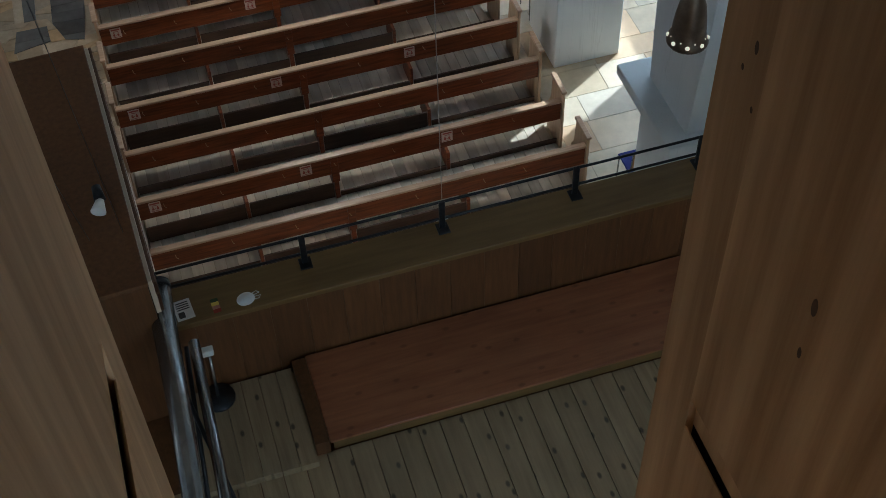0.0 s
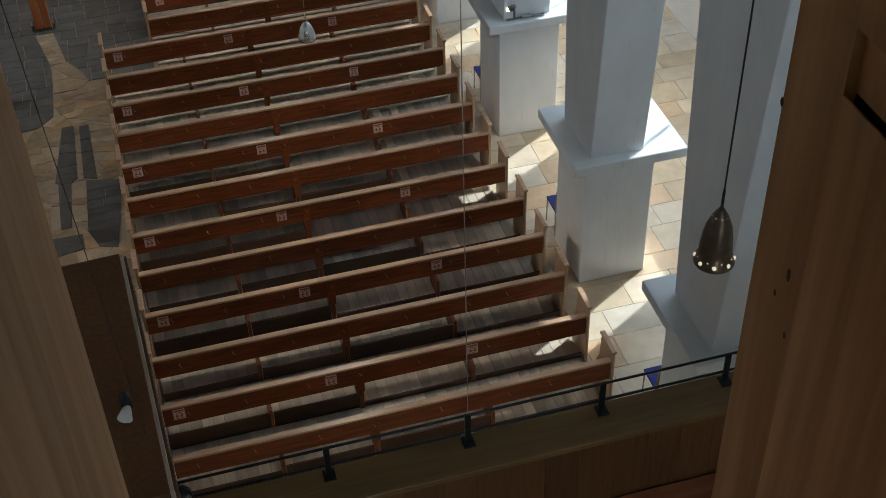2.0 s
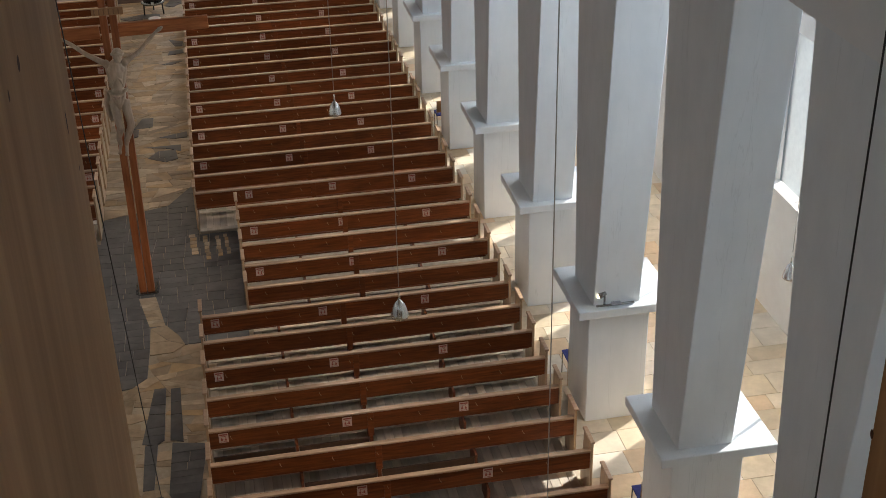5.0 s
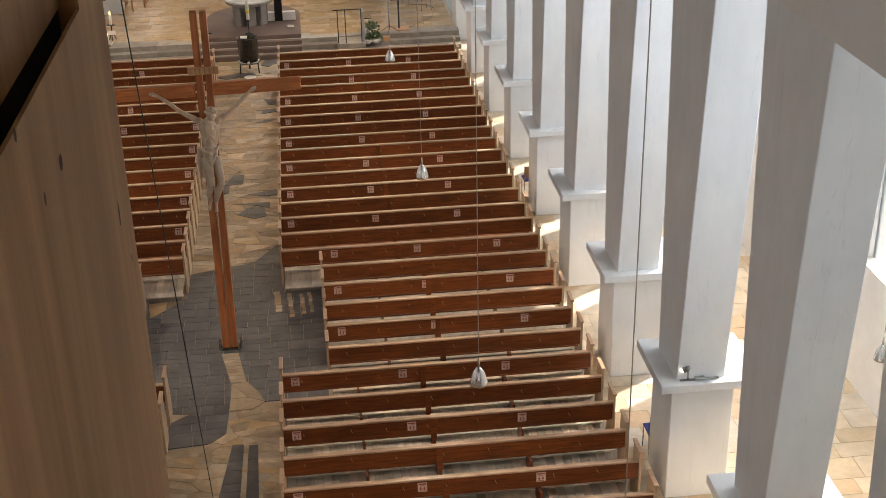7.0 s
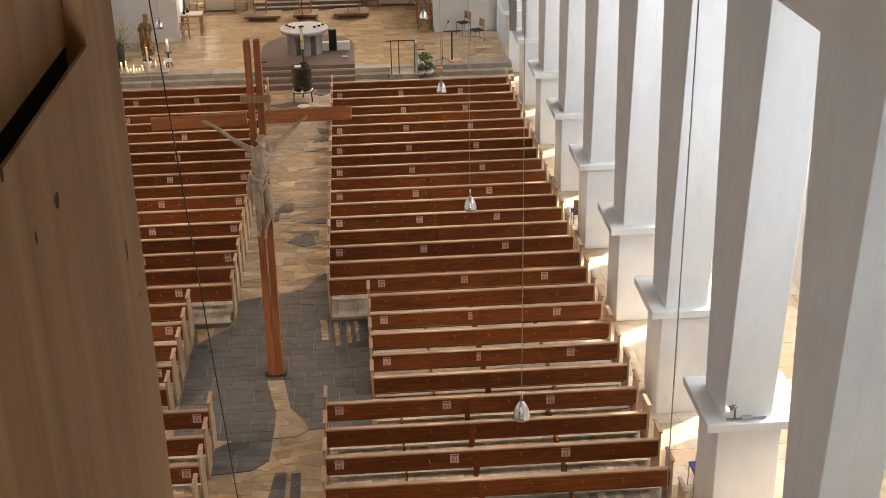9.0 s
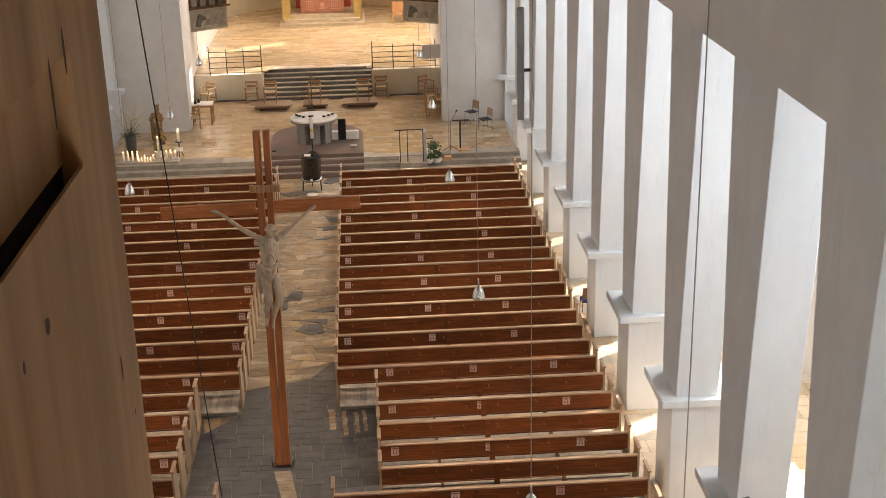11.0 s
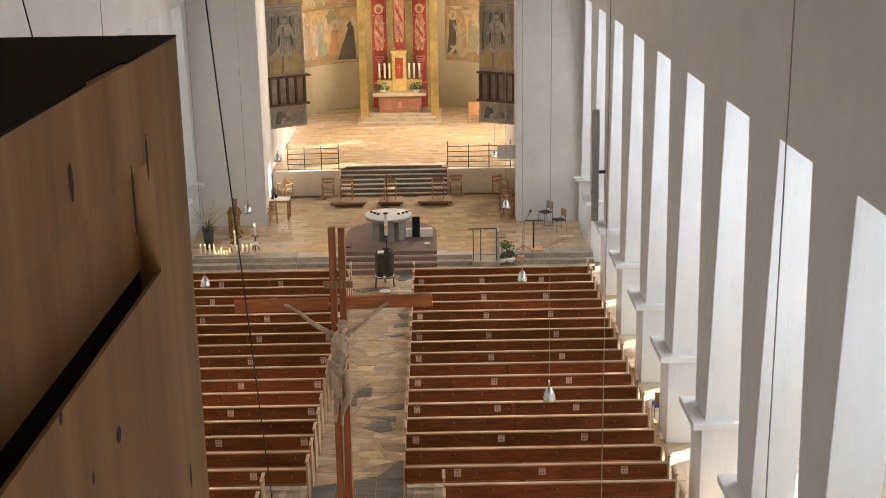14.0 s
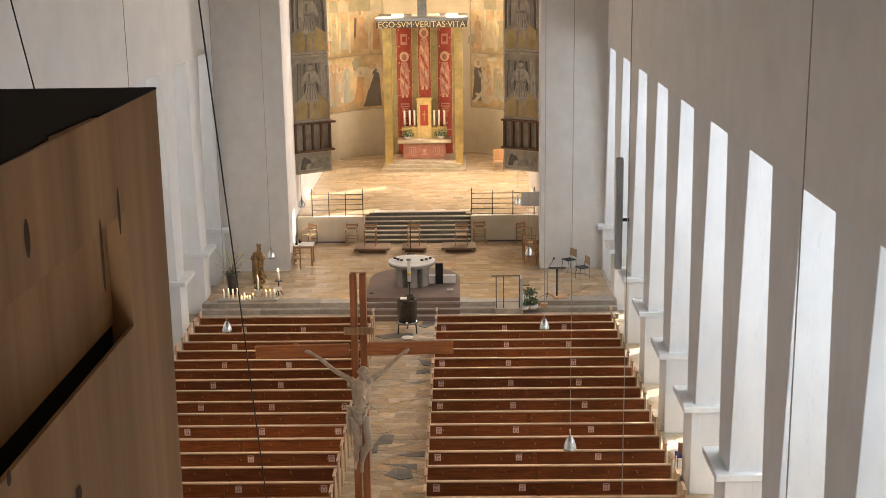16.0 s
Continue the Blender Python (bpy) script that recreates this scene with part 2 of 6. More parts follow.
OPENING_GLOW = mat("dim_lamp_opening", (0.9, 0.68, 0.45), (1.0, 0.78, 0.55), 0.6, bump=0, emit=0.55)
BULB = mat("glowing_bulb", (1.0, 0.8, 0.5), (1.0, 0.86, 0.6), 0.6, bump=0, emit=3.0)
LEAF = mat("green_leaves", (0.035, 0.07, 0.025), (0.09, 0.13, 0.05), 0.6, scale=12, vary=0.3, by="island")
BLOSSOM = mat("pale_blossom", (0.6, 0.55, 0.3), (0.78, 0.74, 0.52), 0.7, scale=12, vary=0.2, by="island")
YELLOW = mat("yellow_blossom", (0.7, 0.5, 0.05), (0.8, 0.62, 0.1), 0.7, by="island")
TWIG = mat("brown_twig", (0.14, 0.1, 0.06), (0.2, 0.15, 0.09), 0.8)
DARKPOT = mat("dark_vase", (0.03, 0.03, 0.032), (0.05, 0.05, 0.052), 0.35)
TABGOLD = mat("gilded_tabernacle", (0.55, 0.38, 0.13), (0.78, 0.6, 0.27), 0.4, 0.5, scale=9, bump=0.4)
GOLD = mat("gold_leaf", (0.42, 0.33, 0.15), (0.7, 0.52, 0.2), 0.28, 0.85, scale=1.4, stretch=(1, 1, 1.4), bump=0.35, big=0.4)
RED = mat("red_tapestry", (0.24, 0.032, 0.017), (0.36, 0.055, 0.03), 0.85, scale=12, bump=0.2)
ROSE = mat("rose_tapestry", (0.4, 0.17, 0.115), (0.52, 0.26, 0.19), 0.85, scale=9, bump=0.2)
STRAW = mat("straw_tapestry", (0.48, 0.32, 0.18), (0.6, 0.43, 0.26), 0.85, scale=9, bump=0.2)
DULLROSE = mat("dull_rose_tapestry", (0.27, 0.1, 0.07), (0.38, 0.17, 0.12), 0.85, scale=9, bump=0.2)
OLIVE = mat("olive_gold_stripe", (0.24, 0.19, 0.07), (0.34, 0.27, 0.11), 0.6, scale=5, big=0.3)
REDSTONE = mat("red_altar_stone", (0.2, 0.085, 0.052), (0.31, 0.14, 0.09), 0.5, scale=5)
SLABSTONE = mat("brown_limestone", (0.36, 0.28, 0.2), (0.47, 0.385, 0.28), 0.5, scale=4, vary=0.08)
SANDST = mat("pale_limestone", (0.5, 0.4, 0.27), (0.6, 0.5, 0.36), 0.6, scale=4)
CANOPY = mat("blue_black_canopy", (0.16, 0.18, 0.21), (0.26, 0.28, 0.31), 0.4, scale=6)
APSE = mat("cream_apse_plaster", (0.74, 0.66, 0.51), (0.82, 0.74, 0.59), 0.85, scale=2, big=0.06)
MURAL = mat("ochre_mural_ground", (0.68, 0.5, 0.26), (0.8, 0.66, 0.42), 0.85, scale=1.8, bump=0.1, big=0.25)
GREYPAINT = mat("grey_painting_ground", (0.27, 0.235, 0.18), (0.47, 0.42, 0.33), 0.75, scale=2.2, bump=0.1, big=0.35)
GREYFIG = mat("grey_painted_form", (0.35, 0.31, 0.25), (0.58, 0.525, 0.43), 0.75, scale=4, big=0.3)
DARKFIG = mat("dark_painted_form", (0.09, 0.083, 0.072), (0.17, 0.157, 0.138), 0.75, scale=4)
OCHRE = mat("ochre_painted_form", (0.5, 0.35, 0.13), (0.6, 0.44, 0.19), 0.75, scale=3)
TONES = [mat("mural_tone", tuple(v * 0.8 for v in c), c, 0.85, scale=3, bump=0.05, big=0.25)
         for c in ((0.72, 0.5, 0.3), (0.58, 0.52, 0.36), (0.78, 0.68, 0.5), (0.7, 0.42, 0.22), (0.2, 0.17, 0.14), (0.52, 0.5, 0.4), (0.8, 0.72, 0.56))]
GILT = mat("gilded_carving", (0.1, 0.05, 0.022), (0.52, 0.33, 0.14), 0.4, 0.25, scale=7, big=0.35)
RAILPANEL = mat("pale_grey_panel", (0.72, 0.73, 0.74), (0.8, 0.81, 0.82), 0.5, scale=8)
WINGTONE = mat("mid_grey_painted_form", (0.22, 0.2, 0.17), (0.36, 0.33, 0.28), 0.75, scale=5, big=0.35)
OCHRE_DULL = mat("dull_ochre_ground", (0.46, 0.345, 0.16), (0.62, 0.47, 0.21), 0.75, scale=2.5, big=0.35)
SPEAKER = mat("grey_speaker_cloth", (0.33, 0.34, 0.35), (0.42, 0.43, 0.44), 0.7, scale=30)
NOTICE_PAPER = mat("faded_notice", (0.68, 0.52, 0.45), (0.76, 0.61, 0.53), 0.8, bump=0)
WORNCUT = mat("worn_carved_letters", (0.26, 0.14, 0.07), (0.36, 0.2, 0.1), 0.6)
INLAY = mat("rust_stone_inlay", (0.27, 0.105, 0.07), (0.36, 0.16, 0.11), 0.5)
FRIEZE = mat("dark_brown_frieze", (0.05, 0.04, 0.025), (0.08, 0.065, 0.04), 0.5)
LETTER = mat("gilt_letters", (0.5, 0.42, 0.26), (0.64, 0.55, 0.36), 0.5)
DAIS = mat("brown_dais_carpet", (0.26, 0.17, 0.105), (0.35, 0.235, 0.15), 0.9, scale=40)
FONT = mat("brushed_dark_metal", (0.06, 0.054, 0.05), (0.11, 0.1, 0.092), 0.22, 0.7, scale=12)
GREYSEAT = mat("charcoal_upholstery", (0.035, 0.034, 0.04), (0.06, 0.058, 0.065), 0.8, scale=40)
FROST = mat("frosted_glass", (0.32, 0.34, 0.36), (0.4, 0.42, 0.43), 0.8, scale=8, bump=0, big=0.03)
FROST.node_tree.nodes["Principled BSDF"].inputs["Transmission Weight"].default_value = 0.9
GLASS = mat("window_frame_grey", (0.3, 0.3, 0.3), (0.36, 0.36, 0.36), 0.5)

# ---------------------------------------------------------------- builders


def block(bm, x0, x1, y0, y1, z0, z1, mi=0, bev=0.0):
    vs = [bm.verts.new((x, y, z)) for z in (z0, z1) for y in (y0, y1) for x in (x0, x1)]
    fs = []
    for f in ((0, 2, 3, 1), (4, 5, 7, 6), (0, 1, 5, 4), (2, 6, 7, 3), (0, 4, 6, 2), (1, 3, 7, 5)):
        face = bm.faces.new([vs[i] for i in f])
        face.material_index = mi
        fs.append(face)
    if bev:
        es = list({e for f in fs for e in f.edges})
        r = bmesh.ops.bevel(bm, geom=es, offset=bev, segments=1, affect="EDGES")
        for f in r["faces"]:
            f.material_index = mi
    return bm


def prism(bm, pts, z0, z1, mi=0):
    lo = [bm.verts.new((x, y, z0)) for x, y in pts]
    hi = [bm.verts.new((x, y, z1)) for x, y in pts]
    n = len(pts)
    fs = [bm.faces.new(hi), bm.faces.new(lo[::-1])]
    fs += [bm.faces.new((lo[i], lo[(i + 1) % n], hi[(i + 1) % n], hi[i])) for i in range(n)]
    for f in fs:
        f.material_index = mi
    return bm


def spin(bm, profile, n=20, cx=0, cy=0, cz=0, mi=0):
    rings = []
    for r, z in profile:
        rings.append([bm.verts.new((cx + r * math.cos(2 * math.pi * i / n), cy + r * math.sin(2 * math.pi * i / n), cz + z)) for i in range(n)])
    for a, b in zip(rings, rings[1:]):
        for i in range(n):
            f = bm.faces.new((a[i], a[(i + 1) % n], b[(i + 1) % n], b[i]))
            f.smooth, f.material_index = True, mi
    for ring, flip in ((rings[0], True), (rings[-1], False)):
        f = bm.faces.new(ring[::-1] if flip else ring)
        f.material_index = mi
    return bm


def tube(bm, pts, radii, n=8, mi=0):
    rings = []
    pts = [Vector(p) for p in pts]
    if not hasattr(radii, "__len__"):
        radii = [radii] * len(pts)
    for i, p in enumerate(pts):
        d = (pts[min(i + 1, len(pts) - 1)] - pts[max(i - 1, 0)]).normalized()
        u = d.cross(Vector((0, 0, 1)) if abs(d.z) < 0.9 else Vector((1, 0, 0))).normalized()
        v = d.cross(u)
        rings.append([bm.verts.new(p + radii[i] * (math.cos(2 * math.pi * k / n) * u + math.sin(2 * math.pi * k / n) * v)) for k in range(n)])
    for a, b in zip(rings, rings[1:]):
        for k in range(n):
            f = bm.faces.new((a[k], a[(k + 1) % n], b[(k + 1) % n], b[k]))
            f.smooth, f.material_index = True, mi
    bm.faces.new(rings[0][::-1]).material_index = mi
    bm.faces.new(rings[-1]).material_index = mi
    return bm


def ball(bm, c, r, mi=0, sub=2, squash=(1, 1, 1)):
    out = bmesh.ops.create_icosphere(bm, subdivisions=sub, radius=r)
    for v in out["verts"]:
        v.co = Vector((v.co.x * squash[0], v.co.y * squash[1], v.co.z * squash[2])) + Vector(c)
        for f in v.link_faces:
            f.smooth, f.material_index = True, mi
    return bm


def mesh_of(name, bm, mats):
    bmesh.ops.recalc_face_normals(bm, faces=bm.faces)
    me = bpy.data.meshes.new(name)
    bm.to_mesh(me)
    bm.free()
    for m in mats if isinstance(mats, (list, tuple)) else [mats]:
        me.materials.append(m)
    return me


def part(name, bm, mats, parent=None, label=""):
    ob = new(name, mesh_of(name, bm, mats))
    if parent:
        ob.parent = parent
    return tagged(ob, label)


def box(name, x0, x1, y0, y1, z0, z1, m, parent=None, bev=0.006, label=""):
    return part(name, block(bmesh.new(), x0, x1, y0, y1, z0, z1, 0, bev), m, parent, label)


def piece(name, me, parent, at=(0, 0, 0)):
    ob = new(name, me)
    ob.parent, ob.location = parent, at
    return ob


def thing(name, label, category, at=(0, 0, 0), rz=0, group=""):
    ob = tagged(new(name), label, category, group)
    ob.matrix_basis = pose(*at, 0, 0, rz)
    return ob


def setting(ob, label, category):
    return tagged(ob, label, category, kind="structure")


MIRROR = -3.3            # the nave's axis is x = -1.65; x mirrors to MIRROR - x
ROW0, ROW = 9.0, 0.88    # the pew by the gallery, and the pew pitch
BAY0, BAY = 11.38, 3.87  # the front of a pier, and the bay


def row_y(k):
    return ROW0 + (34 - k) * ROW


# ---------------------------------------------------------------- shell
setting(box("floor", -14.4, 10.5, -4, 47, -0.3, -0.012, GROUT, None, 0), "bedding of the nave's stone floor", "floor")
ceiling = setting(box("ceiling", -14.5, 10.6, -4, 70, 15.6, 15.9, CEIL, None, 0), "flat wooden ceiling high over the nave", "ceiling")
# unseen west wall; its two openings are added for the fill lamps
bm = bmesh.new()
for xa, xb, za, zb in ((-14.5, -7.6, -0.3, 15.6), (-5.4, 2.9, -0.3, 15.6), (5.1, 10.6, -0.3, 15.6), (-7.6, -5.4, -0.3, 8.5), (-7.6, -5.4, 13.5, 15.6), (2.9, 5.1, -0.3, 8.5), (2.9, 5.1, 13.5, 15.6)):
    block(bm, xa, xb, -4.3, -3.9, za, zb)
setting(part("wall_west", bm, WALL), "plain plastered wall behind the organ with two added light openings", "wall")
setting(box("ground", -300, 300, -300, 300, -1.0, -0.35, TILE, None, 0), "pale paved ground outside the church", "ground")


def arcade(side):
    """One nave arcade: pillars on piers with ledges, and the wall that they carry."""
    def X(x):
        return x if side > 0 else MIRROR - x
    name = "wall_arcade_right" if side > 0 else "wall_arcade_left"
    xs = sorted((X(5.75), X(6.6)))
    wall = setting(box(name, xs[0], xs[1], -3.9, 47.0, 9.02, 15.6, PLAIN, None, 0), "smooth white plastered nave wall above the arcade", "wall")
    for k in range(-2, 10):
        y = BAY0 + BAY * k
        pil = thing("pillar", "tall white plastered pillar flaring upward on a square pier with a slab ledge", "pillar", (0, 0, 0), group="nave pillars")
        bm = bmesh.new()
        xa, xb = sorted((X(5.64), X(6.66)))
        block(bm, xa, xb, y, y + 1.06, 0, 2.1, 0, 0.012)
        part("pier", bm, PLASTER, pil)
        bm = bmesh.new()
        xa, xb = sorted((X(5.43), X(7.1)))
        block(bm, xa, xb, y - 0.12, y + 1.42, 2.1, 2.25, 0, 0.012)
        part("ledge", bm, PLASTER, pil)
        bm = bmesh.new()
        lo = [(X(5.72), y + 0.05), (X(6.5), y + 0.05), (X(6.5), y + 1.1), (X(5.72), y + 1.1)]
        hi = [(X(5.752), y - 0.42), (X(6.58), y - 0.42), (X(6.58), y + 1.62), (X(5.752), y + 1.62)]
        a = [bm.verts.new((*p, 2.25)) for p in lo]
        b = [bm.verts.new((*p, 9.02)) for p in hi]
        for i in range(4):
            bm.faces.new((a[i], a[(i + 1) % 4], b[(i + 1) % 4], b[i]))
        bm.faces.new(a[::-1])
        bm.faces.new(b)
        es = [e for e in bm.edges if abs(e.verts[0].co.z - e.verts[1].co.z) > 1]
        bmesh.ops.bevel(bm, geom=es, offset=0.012, segments=1, affect="EDGES")
        part("shaft", bm, PLASTER, pil)


arcade(1)
arcade(-1)


def aisle(side):
    """An aisle's outer wall with one window a bay, its ceiling and end walls."""
    def X(x):
        return x if side > 0 else MIRROR - x
    xa, xb = sorted((X(10.1), X(10.5)))
    tag = "right" if side > 0 else "left"
    bm = bmesh.new()
    W0, W1, Z0, Z1 = 1.5, 3.3, 2.5, 5.6
    block(bm, xa, xb, -4, 47.0, -0.3, Z0)
    block(bm, xa, xb, -4, 47.0, Z1, 9.4)
    ys = [-4.0]
    for k in range(-3, 9):
        y = BAY0 + BAY * k
        ys += [y + W0, y + W1]
    ys.append(47.0)
    for i in range(0, len(ys), 2):
        block(bm, xa, xb, ys[i], ys[i + 1], Z0, Z1)
    setting(part("wall_aisle_" + tag, bm, WALL), "white outer aisle wall with tall window openings", "wall")
    # unseen blind panes, added to go with the upper fill lamps
    pa, pb = sorted((X(10.06), X(10.098)))
    for k in range(-1, 9):
        y = BAY0 + BAY * k
        w = setting(thing("window_upper_" + tag, "", ""), "added blind pane in a grey frame behind the upper fill lamp", "window")
        box("pane", pa, pb, y + 0.6, y + 3.2, 6.2, 8.7, LINEN, w, 0.004)
        for q in (0.56, 1.9, 3.2):
            box("frame", min(X(10.03), X(10.097)), max(X(10.03), X(10.097)), y + q, y + q + 0.05, 6.15, 8.75, GLASS, w, 0.004)
    ga, gb = sorted((X(10.36), X(10.375)))
    for k in range(-3, 9):
        y = BAY0 + BAY * k
        w = setting(thing("window_lower_" + tag, "", ""), "frosted aisle window in a slim grey frame", "window")
        box("pane", ga, gb, y + W0 - 0.01, y + W1 + 0.01, Z0 - 0.01, Z1 + 0.01, FROST, w, 0).visible_shadow = False
        box("frame", ga - 0.02, gb + 0.02, y + (W0 + W1) / 2 - 0.025, y + (W0 + W1) / 2 + 0.025, Z0, Z1, GLASS, w, 0.004)
    ca, cb = sorted((X(6.6), X(10.5)))
    setting(box("ceiling_aisle_" + tag, ca, cb, -4, 47, 9.4, 9.6, WALL, None, 0), "plain white ceiling over the side aisle", "ceiling")
    setting(box("wall_aisle_end_" + tag, ca, cb, 47.0, 47.3, -0.3, 9.6, WALL, None, 0), "white end wall of the side aisle", "wall")


aisle(1)
aisle(-1)

# chancel arch wall, choir walls and apse
for tag, xa, xb in (("left", -9.9, -6.42), ("right", 3.26, 6.6)):
    setting(box("wall_chancel_" + tag, xa, xb, 46.5, 47.3, 0, 15.6, WALL, None, 0.01), "tall plain white wall beside the chancel arch", "wall")


def choir_wall(tag, xa, xb, slits):
    bm = bmesh.new()
    block(bm, xa, xb, 47.3, 69, -0.3, 6.95)
    block(bm, xa, xb, 47.3, 69, 12.4, 15.6)
    ys = [47.3] + [v for s in slits for v in s] + [69]
    for i in range(0, len(ys), 2):
        block(bm, xa, xb, ys[i], ys[i + 1], 6.95, 12.4)
    setting(part("wall_choir_" + tag, bm, WALL), "white choir side wall with narrow tall windows", "wall")


choir_wall("left", -7.2, -6.78, [])
choir_wall("right", 3.5, 3.9, [(56.2, 57.25), (61.2, 62.25)])

CX, CY, AR = -1.65, 62.3, 5.75


def curved(name, r0, r1, z0, z1, a0, a1, m, parent=None, n=40):
    bm = bmesh.new()
    A = [radians(a0 + (a1 - a0) * i / n) for i in range(n + 1)]
    prev = None
    for a in A:
        c, s = math.cos(a), math.sin(a)
        vs = [bm.verts.new((CX + r * c, CY + r * s, z)) for r, z in ((r0, z0), (r1, z0), (r1, z1), (r0, z1))]
        if prev:
            for i in range(4):
                f = bm.faces.new((prev[i], vs[i], vs[(i + 1) % 4], prev[(i + 1) % 4]))
                f.smooth = i in (1, 3)
        prev = vs
    return part(name, bm, m, parent)


apse = setting(curved("wall_apse", AR, AR + 0.4, 0, 15.6, 12, 168, APSE), "curved cream apse wall with an ochre mural above", "wall")

# gallery at the west end
setting(box("floor_gallery", -9.0, 5.7, -3.9, 4.95, 3.5, 3.78, PANELWOOD, None, 0), "timber gallery deck under the organ", "floor")

# ---------------------------------------------------------------- organ case round the camera


def case_side(name, x0, x1, face, lines, top):
    """A side of the organ case: flush pine boards with a sunk shutter panel over each gap line; face is the side towards the camera's gap."""
    side = thing(name, "upright pine side of the organ case with sunk shutter panels", "organ case", (0, 0, 0))
    f = x1 if face > 0 else x0

    def bx(n, a, b, *rest, **kw):
        q = sorted((f - face * a, f - face * b))
        return box(n, q[0], q[1], *rest, **kw)
    bx("stile", 0.0, 0.03, 0.192, 0.39, 7.0, top, CASE, side, bev=0)
    zs = [7.0] + [v for z in lines for v in (z, z + 0.148)] + [top]
    for i in range(0, len(zs), 2):
        a, b = zs[i], zs[i + 1]
        lip = b < top
        bm = bmesh.new()
        q = sorted((f, f - face * 0.03))
        block(bm, q[0], q[1], -2.9, 0.1915, a, b - (0.12 if lip else 0))
        if lip:
            # the board thins to a lip in front of the gap
            q = sorted((f, f - face * 0.005))
            block(bm, q[0], q[1], -2.9, 0.1915, b - 0.12, b)
        part("board", bm, CASE, side)
    for z in lines:
        bx("shutter", 0.025, 0.032, -2.9, 0.191, z + 0.004, z + 0.15, CASE, side, bev=0)
        # a black strip paints the shade down in each gap
        bx("gap_lining", 0.027, 0.034, -2.9, 0.19, z - 0.118, z + 0.003, CASE_SHADE, side, bev=0, label="black strip painting the shade in the gap")
    return side


left_case = case_side("organ_case", -0.103, -0.073, 1, [10.42, 12.502], 12.7765)
box("front_board", -0.95, -0.104, 0.36, 0.388, 7.0, 12.7765, CASE, left_case, 0)
box("inner_board", -0.95, -0.92, -2.9, 0.36, 7.0, 12.7765, CASE_SHADE, left_case, 0, "inner board painted black for the unlit inside")
# a black sheet with a torn, stepped edge stands for the unlit inside
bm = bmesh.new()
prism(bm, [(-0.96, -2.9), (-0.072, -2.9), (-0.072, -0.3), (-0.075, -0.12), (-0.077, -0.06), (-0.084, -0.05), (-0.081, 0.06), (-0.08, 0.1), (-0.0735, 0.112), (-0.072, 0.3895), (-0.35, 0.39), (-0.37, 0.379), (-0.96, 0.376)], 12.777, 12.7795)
part("cover", bm, CASE_SHADE, left_case, "black sheet standing for the case's unlit inside")
right_case = case_side("organ_case", 1.418, 1.448, -1, [9.47, 11.42], 13.6)
box("front_board", 1.449, 2.4, 0.36, 0.388, 7.0, 13.6, CASE, right_case, 0)

for c, xa, xb in ((left_case, -0.95, -0.104), (right_case, 1.449, 2.4)):
    box("wall_beam", xa, xb, -3.95, -2.9, 7.0, 7.4, CASE, c, 0)


def knots(side, x, spots):
    for y, z, ry, rz in spots:
        bm = bmesh.new()
        bm.faces.new([bm.verts.new((x, y + ry * math.cos(0.628 * i), z + rz * math.sin(0.628 * i))) for i in range(10)])
        part("knot", bm, KNOT, side, "dark knot in the pine")


knots(left_case, -0.0722, ((-0.076, 12.396, 0.01, 0.01), (0.269, 12.180, 0.006, 0.02), (-0.161, 12.698, 0.008, 0.02), (0.161, 12.656, 0.006, 0.03), (0.079, 12.621, 0.006, 0.045), (-0.266, 12.499, 0.006, 0.008), (-0.184, 12.397, 0.005, 0.008), (0.327, 12.081, 0.004, 0.006)))
knots(right_case, 1.4172, ((0.245, 10.915, 0.008, 0.02), (0.283, 10.829, 0.006, 0.01), (0.215, 10.758, 0.006, 0.01), (-0.177, 10.523, 0.012, 0.03), (-0.176, 10.352, 0.008, 0.02), (0.391, 11.276, 0.007, 0.012), (0.318, 11.694, 0.007, 0.015)))

# ---------------------------------------------------------------- gallery
deck = bpy.data.objects["floor_gallery"]
random.seed(5)
plank = mesh_of("plank", block(bmesh.new(), 0.003, 0.187, 0, 6.6, 0, 0.03, 0, 0.003), LOFT)
for i in range(38):
    piece("plank", plank, deck, (-1.6 + 0.19 * i, -2.75, 3.78))
platform = thing("platform", "low platform topped with reddish plywood along the parapet", "platform", (0, 0, 0))
box("top", 0.72, 5.7, 3.82, 4.695, 3.97, 4.0, PLATFORM, platform, 0.004)
box("riser", 0.75, 5.7, 3.86, 3.89, 3.81, 3.97, PARAPET, platform, 0.002)
box("end_board", 0.6, 0.72, 3.84, 4.69, 3.81, 3.985, PANELWOOD, platform, 0.003)
dk = thing("corner_platform", "raised corner of pale pine boards by the parapet", "platform", (0, 0, 0))
cb = mesh_of("board", block(bmesh.new(), 0.002, 0.148, 3.74, 4.69, 0, 0.08, 0, 0.003), LOFT)
for i in range(7):
    piece("board", cb, dk, (-0.45 + 0.15 * i, 0, 3.81))

parapet = setting(thing("wall_parapet", "wooden gallery parapet with a broad oak coping", "parapet"), "wooden gallery parapet with a broad oak coping", "wall")
box("coping", -0.38, 5.74, 4.7, 5.095, 4.74, 4.8, PARAPET, parapet, 0.006)
box("outer_board", -0.38, 5.74, 5.02, 5.08, 3.2, 4.74, PARAPET, parapet, 0)
pb = mesh_of("panel_board", block(bmesh.new(), 0.001, 0.299, 4.72, 4.74, 3.8, 4.739, 0, 0.002), PANELWOOD)
for i in range(20):
    piece("panel_board", pb, parapet, (-0.38 + 0.3 * i, 0, 0))
rail = thing("parapet_rail", "black iron safety rail with two bars on the parapet", "railing", (0, 0, 0))
